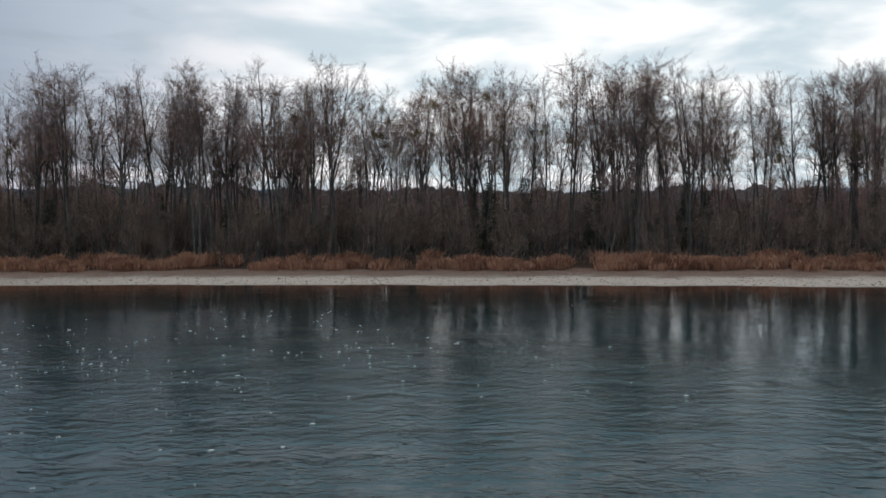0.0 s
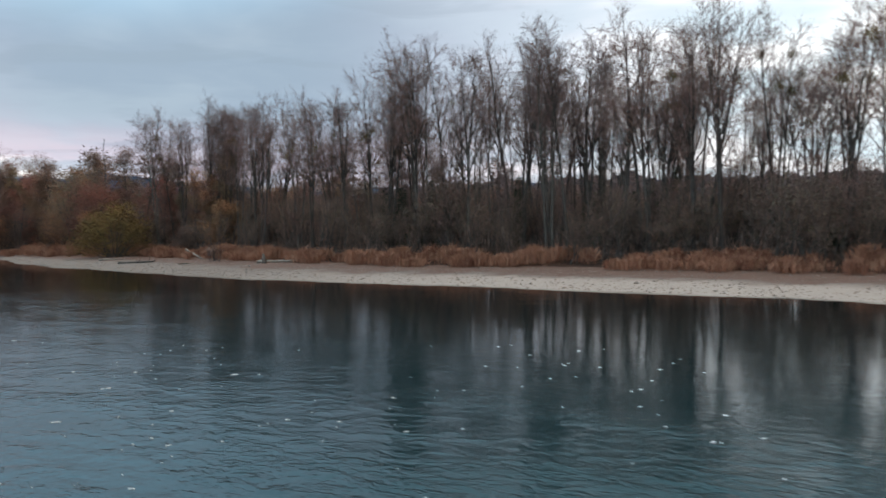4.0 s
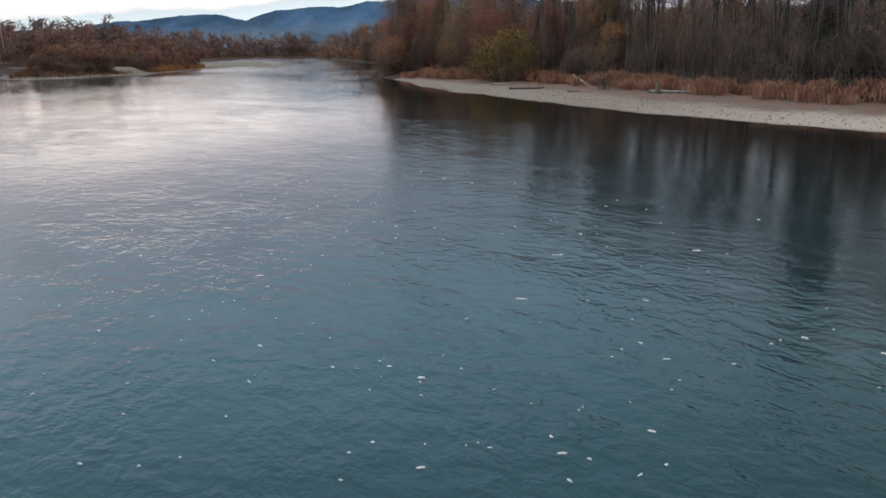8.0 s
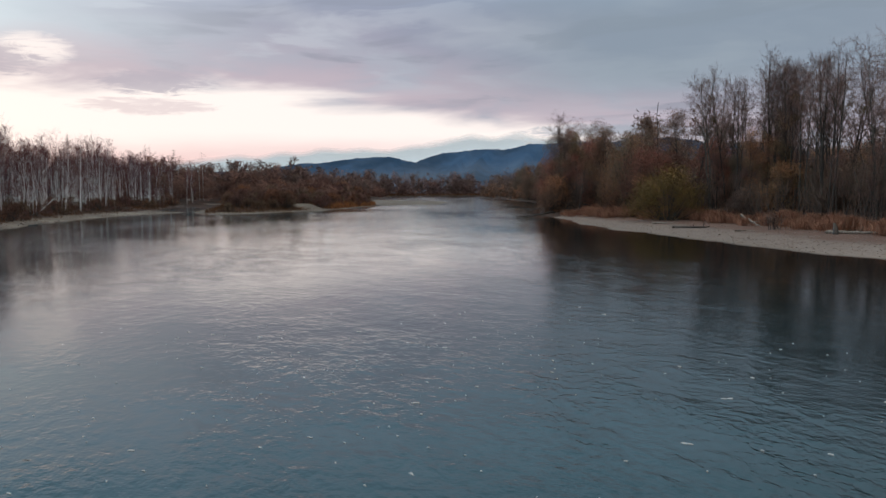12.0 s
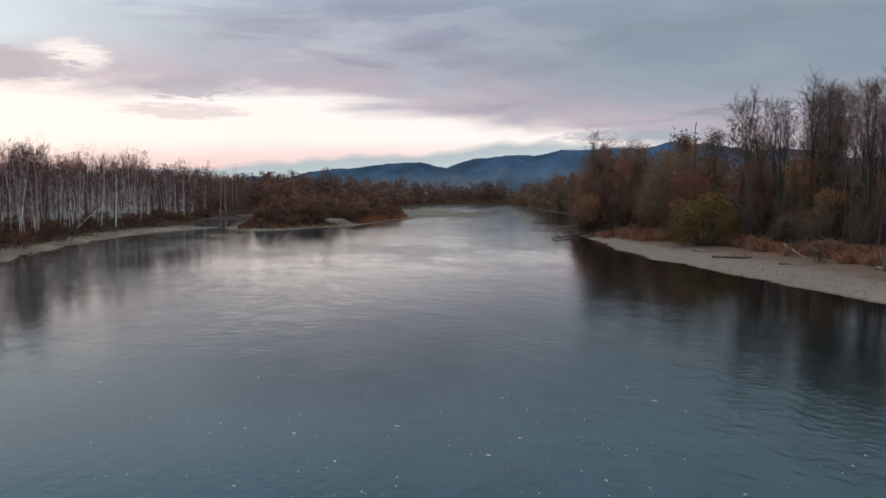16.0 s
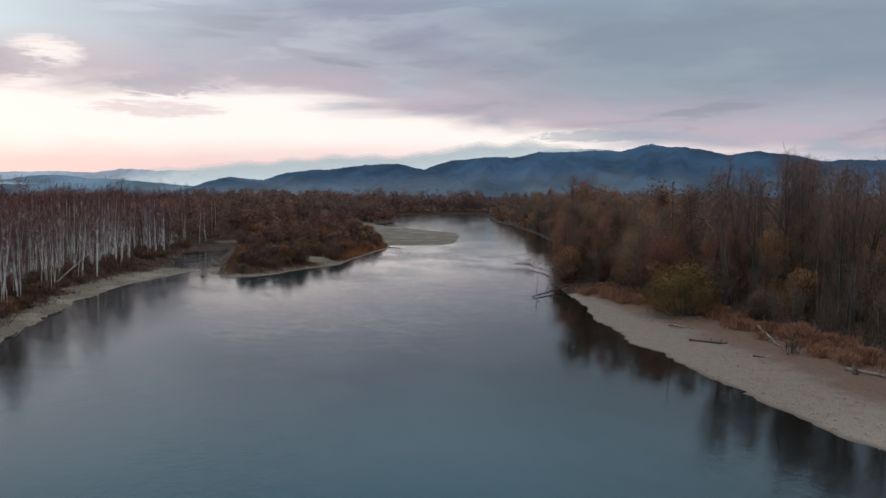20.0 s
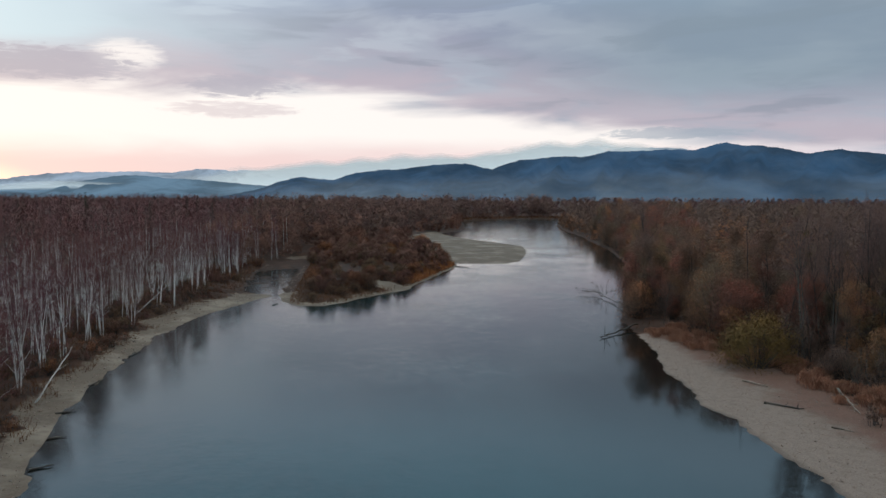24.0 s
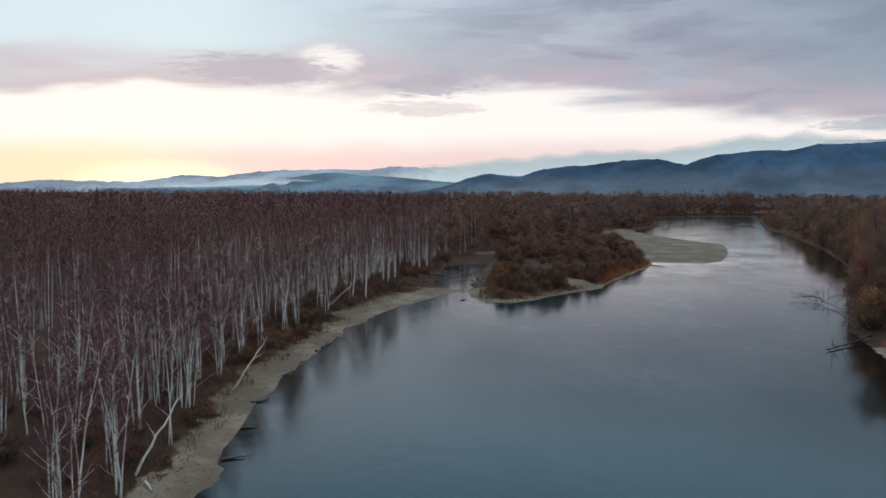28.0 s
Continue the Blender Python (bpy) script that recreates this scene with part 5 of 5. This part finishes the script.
def log(name, p0, p1, radius, material, seed, label, stubs=5, twigs=0, category="log", lo=0.35):
    """A barkless fallen trunk with broken branch stubs."""
    rng = np.random.default_rng(seed)
    p0, p1 = np.array(p0, float), np.array(p1, float)
    length = np.linalg.norm(p1 - p0)
    root = tagged(new(name), label, category)
    trunk, side = Soup(), Soup()
    pts = p0 + (p1 - p0) * np.linspace(0, 1, 9)[:, None] + rng.normal(size=(9, 3)) * length * 0.008
    trunk.tube(pts, radius * np.linspace(1.1, 0.35, 9) * rng.uniform(0.9, 1.1, 9), 8)
    child("trunk", trunk.mesh("trunk", material, True), root)
    lines = []
    for s in rng.uniform(lo, 0.97, stubs):
        p, d = along(pts, s)
        b = chain(rng, p, tilted(rng, d, rng.uniform(30, 65)), length * rng.uniform(0.07, 0.2), 4, 0.12, 0.05)
        side.tube(b, radius * np.linspace(0.35, 0.08, 5), 4)
        lines.append(b)
    if lines:
        if twigs:
            shoots(rng, side, lines, twigs, 0.6, 0.03, 0.5, 0.05)
        child("branchwood", side.mesh("branchwood", material), root)
    return root


def on(x, y, up=0.0):
    return (x, y, ground_z(x, y) + up)


log("fallen_tree", on(-111, 79.5, 0.3), (-138, 85.8, 0.3), 0.085, WETLOG, 1, "dark fallen tree lying in the river with a bare crown", 16, 9, "fallen tree", 0.62)
log("snag", on(-102, 73.6, 0.4), (-95.6, 64.3, 0.05), 0.13, WETLOG, 2, "wet dark branch reaching from the bank into the water", 7, 4, "branch")
log("driftwood_log", on(-63.2, 63.2, 0.08), on(-60.0, 64.6, 0.12), 0.14, WETLOG, 3, "dark driftwood log stranded on the gravel", 4)
log("driftwood_log", on(-62.0, 70.0, 0.9), on(-57.4, 68.0, 0.1), 0.10, DRIFT, 4, "pale driftwood trunk leaning on the reeds", 3)
log("driftwood_log", on(-48.5, 65.6, 0.12), on(-44.0, 66.2, 0.25), 0.15, DRIFT, 5, "pale driftwood log beside the reeds", 3)
log("stump", on(-47.2, 65.0, -0.1), on(-47.6, 65.3, 0.75), 0.24, WETLOG, 6, "dark washed-out tree stump on the gravel", 6, 0, "stump")
log("driftwood_log", on(-55.4, 63.2, 0.06), on(-53.9, 63.8, 0.08), 0.07, DRIFT, 7, "short driftwood stick on the gravel", 2)
log("driftwood_log", on(-70.5, 66.6, 0.1), on(-67.3, 67.0, 0.12), 0.10, DRIFT, 8, "grey driftwood log along the reeds", 3)
for k, (x, y, dx, dy, up, r) in enumerate(((-126.85, 6.5, -0.5, 5.2, 4.6, 0.075), (-58.8, 0.5, -1.0, 2.7, 4.7, 0.09), (-79.8, 2.0, -0.8, 3.1, 4.5, 0.075))):
    log("leaning_birch", on(x, y, -0.2), (x + dx, y + dy, ground_z(x, y) + up), r, BIRCH, 20 + k, "dead white birch trunk leaning out over the bank", 2, 0, "fallen tree")
log("white_log", on(-57.6, 1.6, 0.1), on(-56.6, 2.3, 0.12), 0.11, FOAM, 31, "short bleached white log on the mud", 1)
for k, (x, y, dx, dy) in enumerate(((-99.6, 8.0, -3.0, 1.1), (-76.5, 4.3, -0.8, 1.5), (-69.4, 4.9, -0.3, 1.2), (-62.5, 5.0, -0.5, 1.4), (-86.0, 5.6, -2.0, 0.9), (-137, 26.8, -1.5, 1.0), (-196.5, 77.2, 3.5, 2.6))):
    log("waterlogged_branch", (x, y, 0.06), (x + dx, y + dy, 0.10), 0.09, WETLOG, 40 + k, "dark waterlogged branch at the river's edge", 3)
log("dead_snag", on(-92.5, 84, -0.2), on(-92.8, 84.2, 14.2), 0.09, BARK, 50, "bare dead trunk standing above the brown wood", 3, 0, "tree")


def foam():
    rng = np.random.default_rng(91)
    n = 480
    group = np.array([-14.5, 21.5]) + rng.normal(size=(110, 2)) * np.array([8.0, 6.0])
    c = group[rng.integers(0, 110, n)] + rng.normal(size=(n, 2)) * np.array([1.6, 1.0])
    c = c[land(c[:, 0], c[:, 1])[0] < -1.0]
    n = len(c)
    a = np.arange(6) * 1.047
    r = rng.uniform(0.5, 1.3, (n, 6)) * rng.gamma(2.0, 0.0048, n)[:, None] + 0.005
    long, turn = rng.uniform(1.2, 2.6, (n, 1)), rng.normal(0.5, 0.35, (n, 1))
    ex, ey = np.cos(a) * r * long, np.sin(a) * r * 0.7
    rim = np.stack([c[:, :1] + ex * np.cos(turn) - ey * np.sin(turn), c[:, 1:] + ex * np.sin(turn) + ey * np.cos(turn), np.full(r.shape, 0.001)], -1)
    lid = rim * np.array([1, 1, 0]) + np.array([0, 0, 0.011])
    lid[..., :2] = c[:, None] + (rim[..., :2] - c[:, None]) * 0.75
    v = np.concatenate([rim, lid], 1).reshape(-1, 3)
    f = [(k, (k + 1) % 6, 6 + (k + 1) % 6) for k in range(6)] + [(k, 6 + (k + 1) % 6, 6 + k) for k in range(6)] + [(6, 7, 8), (6, 8, 9), (6, 9, 10), (6, 10, 11)]
    soup = Soup()
    soup.add(v, (np.arange(n)[:, None, None] * 12 + np.array(f)[None]).reshape(-1, 3))
    tagged(new("foam_flecks", soup.mesh("foam_flecks", FOAM)), "small white foam flecks drifting on the water", "foam", kind="stuff")


foam()
